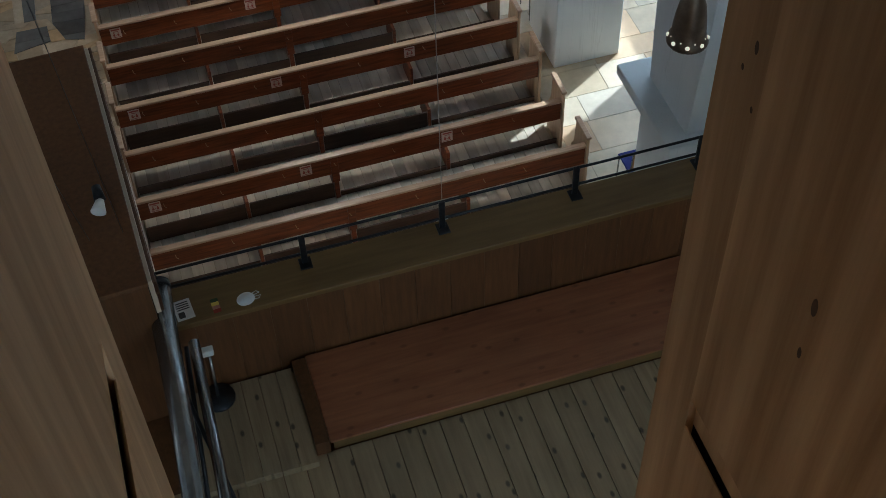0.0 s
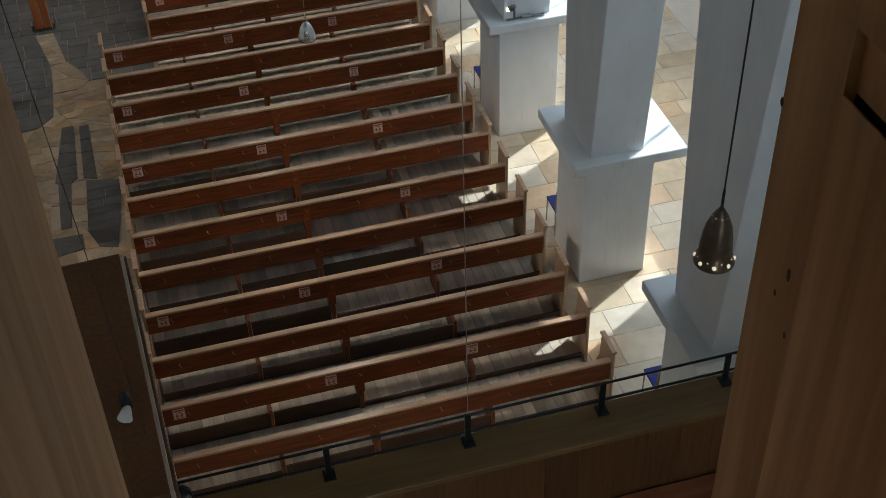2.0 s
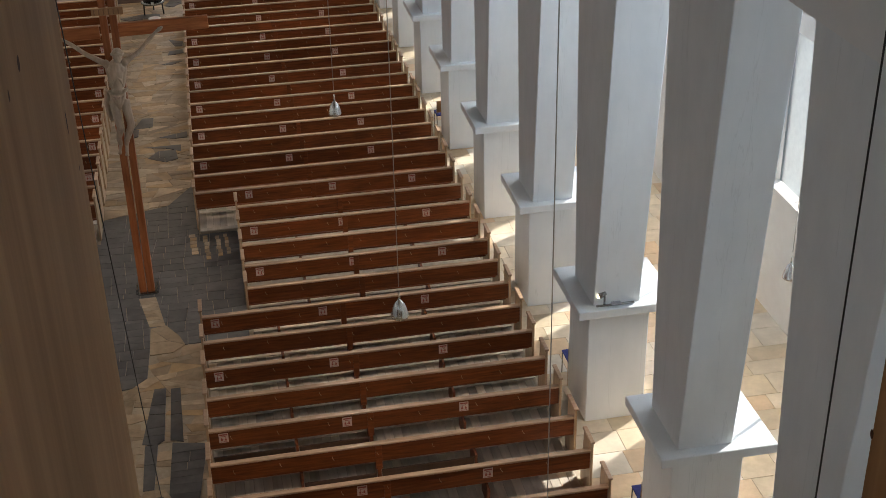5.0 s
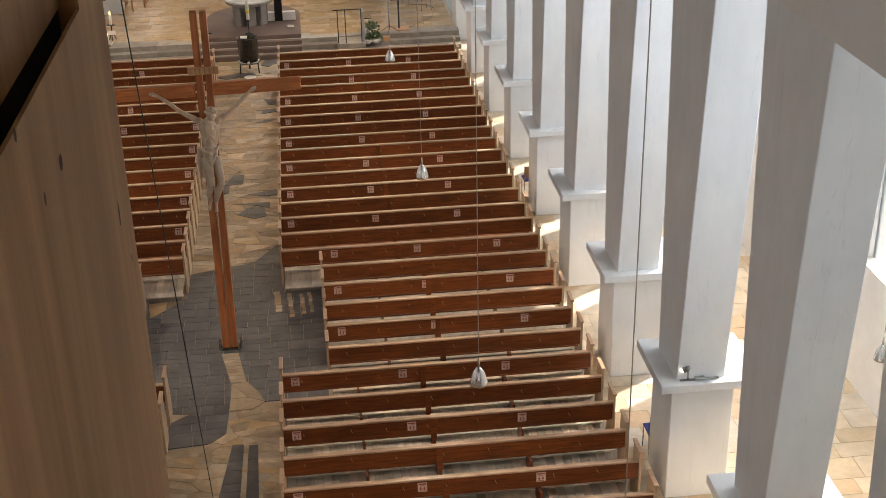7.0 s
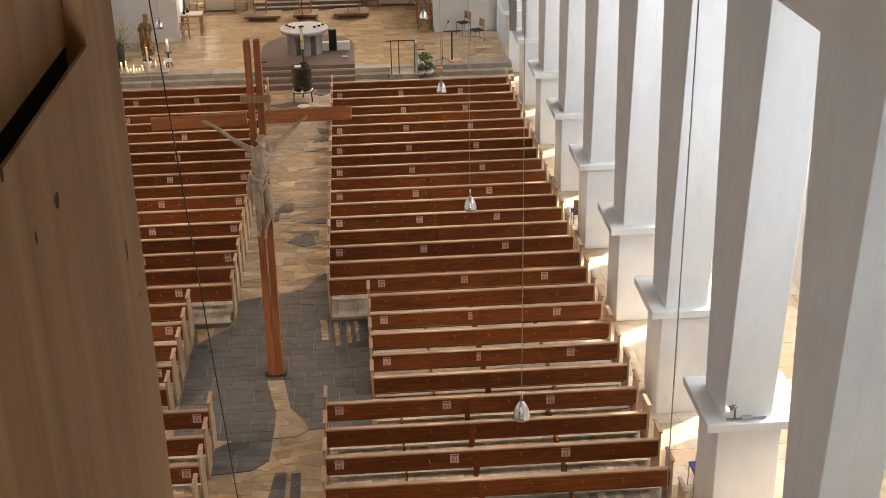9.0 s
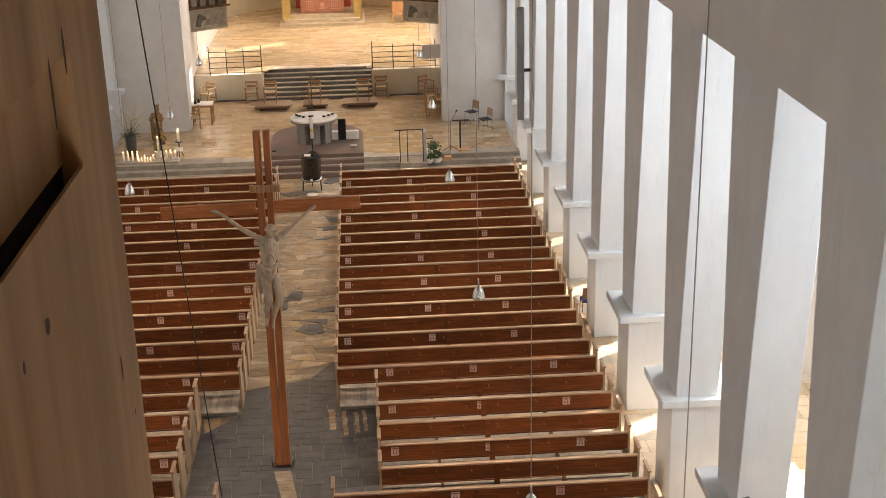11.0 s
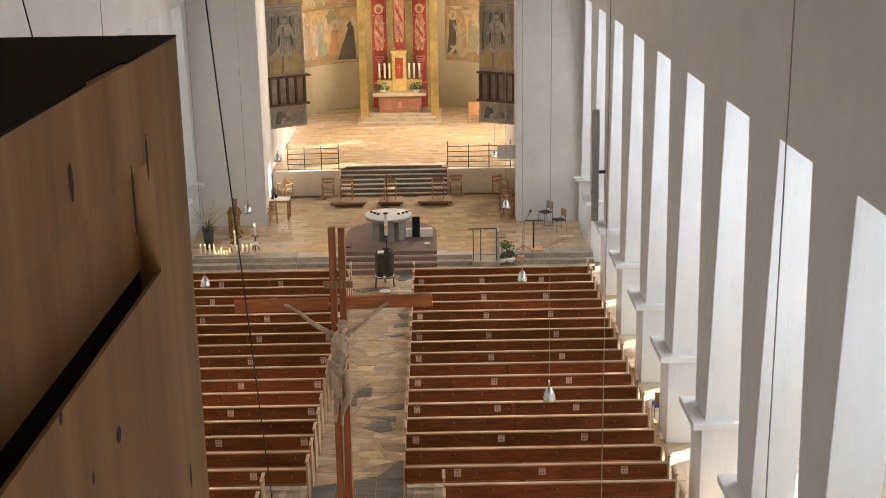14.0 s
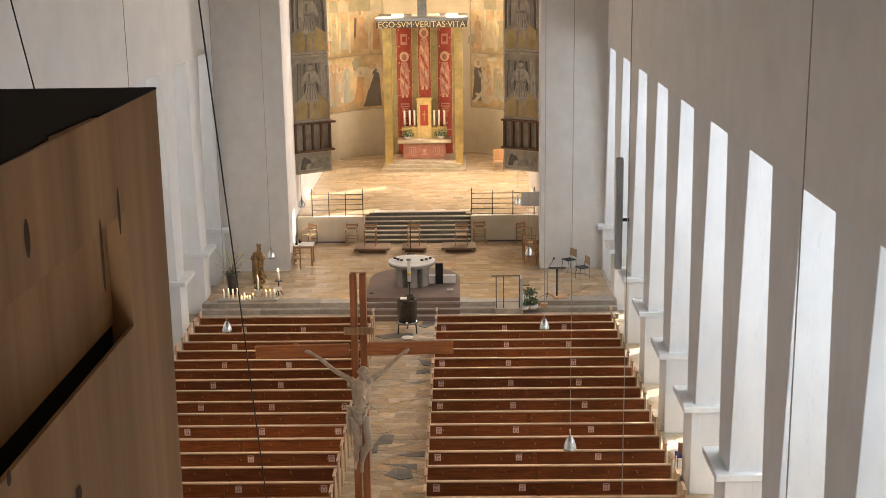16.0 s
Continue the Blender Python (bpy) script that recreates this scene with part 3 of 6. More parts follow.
for z in (4.9, 5.1):
    part("bar", tube(bmesh.new(), [(-0.35, 5.03, z), (5.7, 5.03, z)], 0.012, 8), IRON, rail)
post = bmesh.new()
block(post, -0.025, 0.025, -0.012, 0.012, 0.01, 0.325, 0, 0.003)
block(post, -0.05, 0.05, -0.07, 0.05, 0.0, 0.012, 0, 0.002)
post = mesh_of("post", post, IRON)
for x in (-0.29, 0.89, 2.05, 3.21, 4.33, 5.45):
    piece("post", post, rail, (x, 5.01, 4.8))

# small choir organ in the parapet, seen from behind and above
choir_organ = thing("choir_organ", "brown wooden organ case built into the parapet with cream sides", "organ case", (0, 0, 0))
box("top", -2.9, -0.44, 4.8, 7.6, 5.46, 5.5, PANELWOOD, choir_organ, 0.005)
box("side_panel", -0.445, -0.41, 4.85, 7.6, 3.6, 5.46, CREAM, choir_organ, 0.004, "cream side panel")
box("side_panel", -2.9, -2.865, 4.85, 7.6, 3.6, 5.46, CREAM, choir_organ, 0.004, "cream side panel")
for z in (5.1, 5.3, 5.44):
    box("moulding", -0.41, -0.385, 4.85, 7.6, z - 0.012, z + 0.012, PANELWOOD, choir_organ, 0.002)
box("back", -2.86, -0.45, 4.8, 4.84, 3.8, 5.46, PANELWOOD, choir_organ, 0.004)
box("front", -2.86, -0.45, 7.55, 7.6, 3.6, 5.46, PANELWOOD, choir_organ, 0.004)
choir_organ.matrix_basis = pose(-0.42, 7.41, 0, 0, 0, 2.5) @ pose(0.43, -7.6, 0)
spot = thing("clip_lamp", "black clip spotlight with a white reflector bulb on the organ case", "lamp", (-0.55, 5.53, 5.5))
part("stem", tube(bmesh.new(), [(0, 0.12, 0), (0, 0.06, 0.1), (0.02, 0, 0.14)], 0.012), IRON, spot)
part("head", tube(bmesh.new(), [(0.02, 0.02, 0.15), (0.03, -0.1, 0.12)], [0.035, 0.045], 12), IRON, spot)
part("bulb", tube(bmesh.new(), [(0.03, -0.1, 0.12), (0.0, -0.2, 0.1)], [0.03, 0.06], 12), WAX, spot, "white reflector bulb")
tubes = thing("console_pipework", "grey steel tubes and a slim stand beside the organ bench", "pipe", (0.03, -0.08, 0))
part("large_tube", tube(bmesh.new(), [(-0.31, 5.02, 5.0), (-0.34, 3.95, 4.94), (-0.4, 2.6, 4.9)], [0.1, 0.085, 0.08], 18), STEEL, tubes)
part("cap", tube(bmesh.new(), [(-0.312, 5.08, 5.0), (-0.31, 5.02, 5.0)], 0.105, 18), IRON, tubes)
part("small_tube", tube(bmesh.new(), [(-0.14, 4.6, 4.8), (-0.17, 3.4, 4.72), (-0.2, 2.6, 4.7)], 0.045, 14), STEEL, tubes)
part("strut", tube(bmesh.new(), [(-0.2, 4.5, 4.9), (-0.32, 3.4, 4.3)], 0.018), IRON, tubes)
part("strut", tube(bmesh.new(), [(-0.32, 4.3, 4.9), (-0.1, 3.3, 4.35)], 0.018), IRON, tubes)
stand = thing("stand", "slim black floor stand with a white top by the parapet", "stand", (-0.05, 4.58, 3.89))
part("base", spin(bmesh.new(), [(0.14, 0), (0.14, 0.02), (0.03, 0.04)], 16), IRON, stand)
part("pole", tube(bmesh.new(), [(0, 0, 0.03), (0.02, 0.12, 0.5)], 0.014), STEEL, stand)
part("head", block(bmesh.new(), -0.04, 0.06, 0.08, 0.16, 0.48, 0.55, 0, 0.01), WAX, stand, "white head")
# papers on the coping
leaflet = thing("leaflet", "printed paper sheet lying on the oak coping", "paper", (-0.132, 4.85, 4.802), 6)
part("sheet", block(bmesh.new(), -0.07, 0.07, -0.1, 0.1, 0, 0.003), PAPER, leaflet)
bm = bmesh.new()
block(bm, -0.05, 0.0, -0.08, -0.02, 0.0032, 0.0042)
for i in range(4):
    block(bm, -0.05, 0.05, 0.0 + 0.022 * i, 0.01 + 0.022 * i, 0.0032, 0.0042)
part("print", bm, DARK_INK, leaflet)
card = thing("coloured_card", "small card striped red, green and yellow on the coping", "card", (0.117, 4.81, 4.802), 4)
for i, m in enumerate((RED, ROSE, YELLOW, LEAF)):
    box("stripe", -0.03, 0.03, -0.07 + 0.036 * i, -0.034 + 0.036 * i, 0, 0.003, m, card, 0)
mask = thing("face_mask", "white folded face mask with ear loops on the coping", "mask", (0.356, 4.8, 4.8), 10)
bm = ball(bmesh.new(), (0, 0, 0.0), 0.075, 0, 3, (1.0, 0.85, 0.55))
bmesh.ops.bisect_plane(bm, geom=bm.verts[:] + bm.edges[:] + bm.faces[:], plane_co=(0, 0, 0.002), plane_no=(0, 0, -1), clear_outer=True)
part("shell", bm, LINEN, mask)
for s in (-1, 1):
    part("ear_loop", tube(bmesh.new(), [(0.06, s * 0.03, 0.004), (0.1, s * 0.04, 0.004), (0.12, s * 0.015, 0.004), (0.07, s * 0.008, 0.004)], 0.003, 6), LINEN, mask)

# ---------------------------------------------------------------- pendant lamps


def pendant(x, y, z, top, metal, cordmat, label, r=0.11, lit=False, cord=0.006, group="pendant lamps"):
    p = thing("pendant_lamp", label, "lamp", (x, y, z), group=group)
    h = 1.2 if lit else 0.84
    foot = [(r * 0.95, 0.004), (r * 1.08, 0), (r * 1.1, 0.012), (r * 1.0, 0.04), (r * 0.9, 0.06), (r * 0.87, 0.09 * h), (r * 0.8, 0.15 * h)] if lit else \
        [(r * 0.86, 0.012), (r, 0), (r * 1.03, 0.03), (r * 0.96, 0.08 * h), (r * 0.84, 0.15 * h)]
    bm = spin(bmesh.new(), foot + [(r * 0.68, 0.21 * h), (r * 0.42, 0.27 * h), (r * 0.2, 0.3 * h), (r * 0.13, 0.31 * h)], 28)
    part("shade", bm, metal, p)
    part("collar", spin(bmesh.new(), [(0.009, 0.3 * h), (0.008, 0.4 * h), (0.005, 0.42 * h)] if lit else [(0.018, 0.3 * h), (0.014, 0.44 * h), (0.008, 0.46 * h)], 12), IRON if lit else metal, p)
    part("cord", tube(bmesh.new(), [(0, 0, 0.45), (0, 0, top - z)], cord, 6), cordmat, p)
    if lit:
        for i in range(8):
            for turn, q, z0, size in ((0, r * 0.99, 0.034, 0.014), (0.39, r * 0.92, 0.052, 0.005), (0.2, r * 0.4, 0.27 * h, 0.004)):
                a = 3.48 + turn + i * math.pi / 4
                part("opening", ball(bmesh.new(), (q * math.cos(a), q * math.sin(a), z0), size, 0, 1), OPENING_GLOW, p, "small glowing opening")
    else:
        data = bpy.data.lights.new("lamp_light", "SPOT")
        data.energy, data.color, data.spot_size, data.spot_blend, data.shadow_soft_size = 155, (1.0, 0.8, 0.6), radians(130), 0.6, 0.07
        bulb = new("lamp_light", data)
        bulb.matrix_world = pose(x, y, z - 0.02)
    return p


for y in (5.28, 12.28, 19.25, 26.25, 33.1, 40.1):
    for x in (2.13, -5.07):
        pendant(x, y, 4.35, 15.6, SILVER, CORD, "polished bell-shaped pendant lamp on a long pale cord", cord=0.004 if y < 6 else 0.006)
pendant(2.92, 3.1, 8.15, 15.6, BRONZE, IRON, "dark bronze pendant lamp over the gallery with lit openings", 0.105, True, 0.005)
for a, b in (((-0.409, 5.16, 5.5), (-0.17, 0.134, 15.6)), ((-0.66, 5.16, 5.5), (-0.645, 0.134, 15.6))):
    w = thing("wire", "thin dark wire from the choir organ up to the ceiling", "wire", (0, 0, 0), group="tension wires")
    part("strand", tube(bmesh.new(), [a, b], 0.0019, 6), IRON, w)

# ---------------------------------------------------------------- pews


def sign_mesh():
    bm = bmesh.new()
    block(bm, -0.076, 0.076, -0.004, 0, -0.088, 0.088, 0)
    block(bm, -0.062, 0.062, -0.006, -0.004, 0.05, 0.074, 1)
    block(bm, -0.034, 0.034, -0.006, -0.004, 0.026, 0.036, 1)
    for x in (-0.03, 0.03):
        block(bm, x - 0.014, x + 0.014, -0.006, -0.004, -0.05, -0.012, 2)
        block(bm, x - 0.008, x + 0.008, -0.006, -0.004, -0.006, 0.01, 2)
    block(bm, -0.008, 0.008, -0.006, -0.004, -0.036, -0.026, 2)
    block(bm, -0.055, 0.055, -0.006, -0.004, -0.074, -0.066, 1)
    return mesh_of("notice", bm, [NOTICE_PAPER, NOTICE_INK, NOTICE_INK])


NOTICE = sign_mesh()
hb = bmesh.new()
tube(hb, [(0, 0, 0.02), (0.004, -0.03, 0.005), (0.016, -0.042, -0.012), (0.024, -0.03, -0.026)], 0.005, 5)
HOOK = mesh_of("hook", hb, mat("brass_hook", (0.36, 0.25, 0.12), (0.46, 0.33, 0.17), 0.4, 0.6))
eb = bmesh.new()
pts = [(-0.05, 0), (0.44, 0), (0.44, 0.5), (0.36, 0.62), (0.33, 1.03), (-0.05, 1.03)]
a = [eb.verts.new((-0.018, y, z)) for y, z in pts]
b = [eb.verts.new((0.018, y, z)) for y, z in pts]
eb.faces.new(a)
eb.faces.new(b[::-1])
for i in range(len(pts)):
    eb.faces.new((a[i], a[(i + 1) % len(pts)], b[(i + 1) % len(pts)], b[i]))
END_MESH = mesh_of("end_panel", eb, END)
CAP_MESH = mesh_of("end_cap", block(bmesh.new(), -0.036, 0.036, -0.075, 0.36, 1.03, 1.07, 0, 0.008), RAIL)
SUPPORT = mesh_of("support", block(bmesh.new(), -0.022, 0.022, -0.012, 0.4, 0.08, 0.4, 0, 0.004), PEW)
BATTEN = mesh_of("batten", block(bmesh.new(), -0.05, 0.05, -0.036, -0.0142, 0.4, 0.855, 0, 0.004), PEW)
FULL_POST = mesh_of("post", block(bmesh.new(), -0.03, 0.03, -0.034, -0.013, 0.08, 0.4, 0, 0.004), PEW)


def pew(length, notices, flip, label, seed, near=False):
    """A pew from its aisle end (x = 0) along +x, or along -x if flip; its back faces -y."""
    s = -1 if flip else 1
    p = thing("pew", label, "pew", group="church pews")
    r = random.Random(seed)

    def bx(name, a, b, *rest, **kw):
        return box(name, min(s * a, s * b), max(s * a, s * b), *rest, **kw)
    bx("backrest", 0.018, length - 0.018, -0.014, 0.014, 0.535, 0.862, PEW, p, bev=0.004)
    bx("top_rail", 0.018, length - 0.018, -0.05, 0.043, 0.862, 0.9, RAIL, p, bev=0.008)
    bx("seat", 0.018, length - 0.018, 0.16, 0.45, 0.4, 0.425, PEW, p, bev=0.006)
    bx("kneeler", 0.05, length - 0.05, -0.42, -0.3, 0.14, 0.165, BOARD, p, bev=0.004)
    for q in (0, length):
        piece("end_panel", END_MESH, p, (s * q, 0, 0.0))
        piece("end_cap", CAP_MESH, p, (s * q, 0, 0.0))
    for f in (0.24, 0.45, 0.72):
        piece("support", SUPPORT, p, (s * length * f, 0, 0))
    if near:
        # added dark boards of random height close the lower part of the opening
        cuts = [0.05, length * 0.24 - 0.03, length * 0.24 + 0.03, length * 0.45 - 0.04, length * 0.45 + 0.04, length * 0.72 - 0.03, length * 0.72 + 0.03, length - 0.05]
        for i in range(4):
            bx("kick_board", cuts[2 * i], cuts[2 * i + 1], -0.01, 0.012, 0.085, r.choice((0.17, 0.22, 0.3, 0.36)), LOW_DARK, p, bev=0.003)
    piece("batten", BATTEN, p, (s * length * 0.45, 0, 0))
    piece("post", FULL_POST, p, (s * length * 0.45, 0, 0))
    for x in notices:
        piece("notice", NOTICE, p, (s * x, -0.0165, 0.73))
    x = 0.35
    while x < length - 0.2:
        piece("hook", HOOK, p, (s * x, -0.016, 0.74 + r.uniform(-0.03, 0.03)))
        x += r.uniform(0.55, 0.95)
    return p


LEN, CUT = 5.755, 0.87
L0 = "dark-stained wooden pew with a worn pale top rail"
L1 = "dark-stained wooden pew with square red and white notices on its back"
kinds = {}
for flip in (False, True):
    for short in (False, True):
        for odd in (0, 1, 2):
            n = LEN - (CUT if short else 0)
            d = CUT if short else 0
            marks = [] if not odd else ([0.24, 2.21, 4.13] if odd == 1 else [1.17 - d, 3.01 - d, 4.8 - d])
            kinds[flip, short, odd] = (n, marks)
made = {}
for flip in (False, True):
    for k in range(35):
        short = 18 <= k <= 22
        odd = 0 if k % 2 == 0 else (2 if 17 <= k <= 21 else 1)
        near = k >= 27
        key = (flip, short, odd, near)
        x = -0.6 + (CUT if short else 0)
        m = pose(MIRROR - x if flip else x, row_y(k), 0.0)
        if key not in made:
            n, marks = kinds[key[:3]]
            made[key] = pew(n, marks, flip, L1 if odd else L0, 11 + k, near)
            made[key].matrix_basis = m
        else:
            copy_thing(made[key], m)

# ---------------------------------------------------------------- crucifix
cross = thing("crucifix", "tall free-standing red timber cross of two split posts", "cross", (-1.68, 21.4, 0))
for x0, x1 in ((-0.165, -0.03), (0.03, 0.165)):
    bm = block(bmesh.new(), x0, x1, -0.09, 0.09, 0.05, 6.98, 0, 0.01)
    for v in bm.verts:
        if v.co.z > 3:
            v.co.x = v.co.x * 0.92 + 0.04
        else:
            v.co.x *= 0.9 if abs(v.co.x) > 0.1 else 0.3
    part("post", bm, BEAM, cross)
box("crossbeam", -1.87, -0.1, -0.05, 0.05, 5.38, 5.61, BEAM_X, cross, 0.01).matrix_basis = pose(0.04, 0, 0.0, 0, -1.0, 0)
box("crossbeam", 0.17, 1.87, -0.05, 0.05, 5.36, 5.6, BEAM_X, cross, 0.01).matrix_basis = pose(0.02, 0, 0.02, 0, -1.0, 0)
box("title_board", -0.24, 0.32, -0.15, -0.1, 5.83, 5.97, LIGHTWOOD, cross, 0.008, "carved tan title board")
bm = bmesh.new()
for i in range(6):
    block(bm, -0.2 + 0.085 * i, -0.18 + 0.085 * i, -0.156, -0.15, 5.85, 5.95)
part("lettering", bm, WORNCUT, cross)
box("foot_plate", -0.19, 0.19, -0.12, 0.12, 0.0, 0.03, STEEL, cross, 0.004)
for x in (-0.2, 0.2):
    box("bracket", x - 0.02, x + 0.02, -0.12, 0.12, 0.03, 0.16, STEEL, cross, 0.004)
bm = bmesh.new()
T = lambda pts, rad: tube(bm, pts, rad, 14)
T([(0.03, -0.2, 4.36), (0.03, -0.21, 4.52), (0.04, -0.23, 4.68), (0.05, -0.25, 4.85), (0.06, -0.25, 4.97), (0.07, -0.25, 5.03)], [0.125, 0.105, 0.125, 0.15, 0.12, 0.06])
for sx in (-1, 1):
    ball(bm, (0.055 + sx * 0.085, -0.31, 4.86), 0.075, 0, 2, (1.1, 0.6, 0.9))
    ball(bm, (0.055 + sx * 0.17, -0.24, 4.97), 0.075, 0, 2)
    T([(0.055 + sx * 0.15, -0.24, 4.95), (0.05 + sx * 0.12, -0.23, 4.7), (0.03 + sx * 0.09, -0.22, 4.5)], [0.06, 0.05, 0.05])
    T([(0.05, -0.36, 4.74), (0.05 + sx * 0.07, -0.34, 4.66), (0.04 + sx * 0.1, -0.31, 4.54)], [0.015, 0.018, 0.012])
T([(0.08, -0.27, 5.0), (0.11, -0.33, 5.08)], [0.055, 0.055])
ball(bm, (0.12, -0.36, 5.12), 0.095, 0, 2, (0.9, 1.05, 1.25))
ball(bm, (0.12, -0.31, 5.17), 0.105, 0, 2, (1.0, 0.95, 1.0))
T([(-0.12, -0.24, 4.97), (-0.4, -0.19, 5.13), (-0.47, -0.18, 5.18), (-0.66, -0.13, 5.33), (-0.85, -0.1, 5.46)], [0.06, 0.046, 0.042, 0.038, 0.027])
T([(0.23, -0.24, 4.97), (0.45, -0.19, 5.1), (0.52, -0.18, 5.15), (0.68, -0.13, 5.31), (0.85, -0.1, 5.45)], [0.06, 0.046, 0.042, 0.038, 0.027])
T([(-0.85, -0.1, 5.46), (-0.92, -0.1, 5.49), (-0.99, -0.1, 5.5)], [0.03, 0.042, 0.02])
T([(0.85, -0.1, 5.45), (0.91, -0.1, 5.49), (0.97, -0.1, 5.53)], [0.03, 0.042, 0.02])
T([(0.03, -0.2, 4.46), (0.02, -0.21, 4.34), (0.01, -0.22, 4.2), (0.0, -0.22, 4.08)], [0.13, 0.15, 0.14, 0.08])
T([(-0.15, -0.22, 4.44), (-0.08, -0.35, 4.4), (0.03, -0.39, 4.38), (0.14, -0.35, 4.41), (0.2, -0.22, 4.46)], [0.03, 0.03, 0.03, 0.03, 0.03])
T([(-0.08, -0.22, 4.24), (-0.03, -0.37, 3.86), (-0.01, -0.38, 3.77), (-0.08, -0.24, 3.5), (-0.07, -0.2, 3.34), (-0.1, -0.31, 3.2)], [0.09, 0.074, 0.07, 0.058, 0.04, 0.038])
T([(0.12, -0.22, 4.24), (0.18, -0.36, 3.86), (0.18, -0.37, 3.76), (0.07, -0.27, 3.48), (0.04, -0.23, 3.34), (0.03, -0.34, 3.16)], [0.09, 0.074, 0.07, 0.058, 0.04, 0.04])
T([(-0.17, -0.18, 4.42), (-0.2, -0.17, 4.2), (-0.19, -0.15, 3.98), (-0.16, -0.15, 3.82)], [0.045, 0.06, 0.05, 0.03])
T([(0.12 + 0.11 * math.cos(0.628 * i), -0.33 + 0.11 * math.sin(0.628 * i), 5.17) for i in range(11)], 0.02)
ball(bm, (-0.18, -0.24, 4.44), 0.045, 0, 2)
for i in range(4):
    T([(-0.1 + 0.08 * i, -0.34, 4.38), (-0.02 + 0.03 * i, -0.37, 4.22), (0.03, -0.34, 4.1)], [0.018, 0.02, 0.012])
corpus = part("statue", bm, CARVED)
corpus.matrix_basis = pose(-1.68, 21.4, 0)
tagged(corpus, "pale weathered carved wooden figure fixed to the cross", "statue")
rm = corpus.modifiers.new("merge", "REMESH")
rm.mode, rm.voxel_size, rm.use_smooth_shade = "VOXEL", 0.009, True
sm = corpus.modifiers.new("soften", "SMOOTH")
sm.iterations, sm.factor = 2, 0.4

# ---------------------------------------------------------------- sanctuary
Z1, Z2 = 0.48, 1.6
steps = setting(thing("stairs_sanctuary", "", ""), "three grey stone steps rising to the sanctuary", "stairs")
for i in range(3):
    n = 7
    for j in range(n):
        xa, xb = -9.0 + (14.7 / n) * j, -9.0 + (14.7 / n) * (j + 1)
        box("step_stone", xa + 0.004, xb - 0.004, 41.34 + 0.3 * i, 42.6 if i == 2 else 41.34 + 0.3 * i + 0.36, 0.16 * i - 0.02, 0.16 * (i + 1), STEP, steps, 0.008)
setting(box("floor_sanctuary", -9.0, 5.7, 42.3, 51.6, 0.0, Z1 - 0.02, GROUT, None, 0), "bedding of the sanctuary floor", "floor")
setting(box("floor_choir", -7.2, 3.9, 52.42, 69, 0.0, Z2 - 0.02, GROUT, None, 0), "bedding of the raised choir floor", "floor")


def tiles(name, x0, x1, y0, y1, w, d, z, m, label, seed, along="x", keep=None, h=0.03):
    """A bonded field of stone tiles in one mesh."""
    r = random.Random(seed)
    bm = bmesh.new()
    y = y0
    while y < y1 - 0.02:
        dd = min(d * r.uniform(0.8, 1.2), y1 - y)
        x = x0 - r.uniform(0, w)
        while x < x1:
            ww = w * r.uniform(0.6, 1.3)
            a, b = max(x, x0), min(x + ww, x1)
            if b - a > 0.04 and (keep is None or keep((a + b) / 2, y + dd / 2)):
                zz = z + r.uniform(-0.002, 0.002)
                if along == "x":
                    block(bm, a + 0.004, b - 0.004, y + 0.004, y + dd - 0.004, z - h, zz)
                else:
                    block(bm, y + 0.004, y + dd - 0.004, a + 0.004, b - 0.004, z - h, zz)
            x += ww
        y += dd
    return tagged(part(name, bm, m), label, "floor tiles", kind="stuff")


tiles("sanctuary_tiles", -8.9, 5.6, 42.35, 51.5, 0.75, 0.33, Z1, CHOIR_TILE, "warm beige stone tiles of the sanctuary floor", 3)
tiles("choir_tiles", -6.76, 3.48, 51.6, 68, 0.8, 0.36, Z2, CHOIR_TILE, "warm beige stone tiles of the raised choir floor", 4,
      keep=lambda x, y: (y < 62.3 or math.hypot(x - CX, y - CY) < AR - 0.1) and (y > 52.3 or x < -3.95 or x > 0.65))
stairs = setting(thing("stairs_choir", "", ""), "seven grey stone steps up to the choir", "stairs")
for i in range(7):
    y = 50.9 + 0.19 * i
    for j in range(3):
        box("step_stone", -3.9 + 1.5 * j + 0.003, -2.4 + 1.5 * j - 0.003, y, 52.5, Z1 + 0.16 * i, Z1 + 0.16 * (i + 1) - 0.032, RISER_SHADED, stairs, 0)
        box("tread", -3.9 + 1.5 * j + 0.003, -2.4 + 1.5 * j - 0.003, y - 0.025, y + 0.188 if i < 6 else 52.5, Z1 + 0.16 * (i + 1) - 0.032, Z1 + 0.16 * (i + 1), TREAD_LIT, stairs, 0.006, "tread coloured paler as if lit from above")
for xa, xb in ((-6.76, -3.92), (0.62, 3.48)):
    setting(box("wall_choir_step", xa, xb, 51.3, 52.42, Z1 - 0.02, Z2 - 0.032, APSE, None, 0.008), "low limestone wall beside the choir steps", "wall")
    g = thing("grille", "dark heating grille at the foot of the low wall", "grille", ((xa + xb) / 2, 51.22, Z1))
    box("plate", -1.1 if xa < 0 else -0.7, 0.7, -0.1, 0.08, 0.0, 0.02, IRON, g, 0.003)
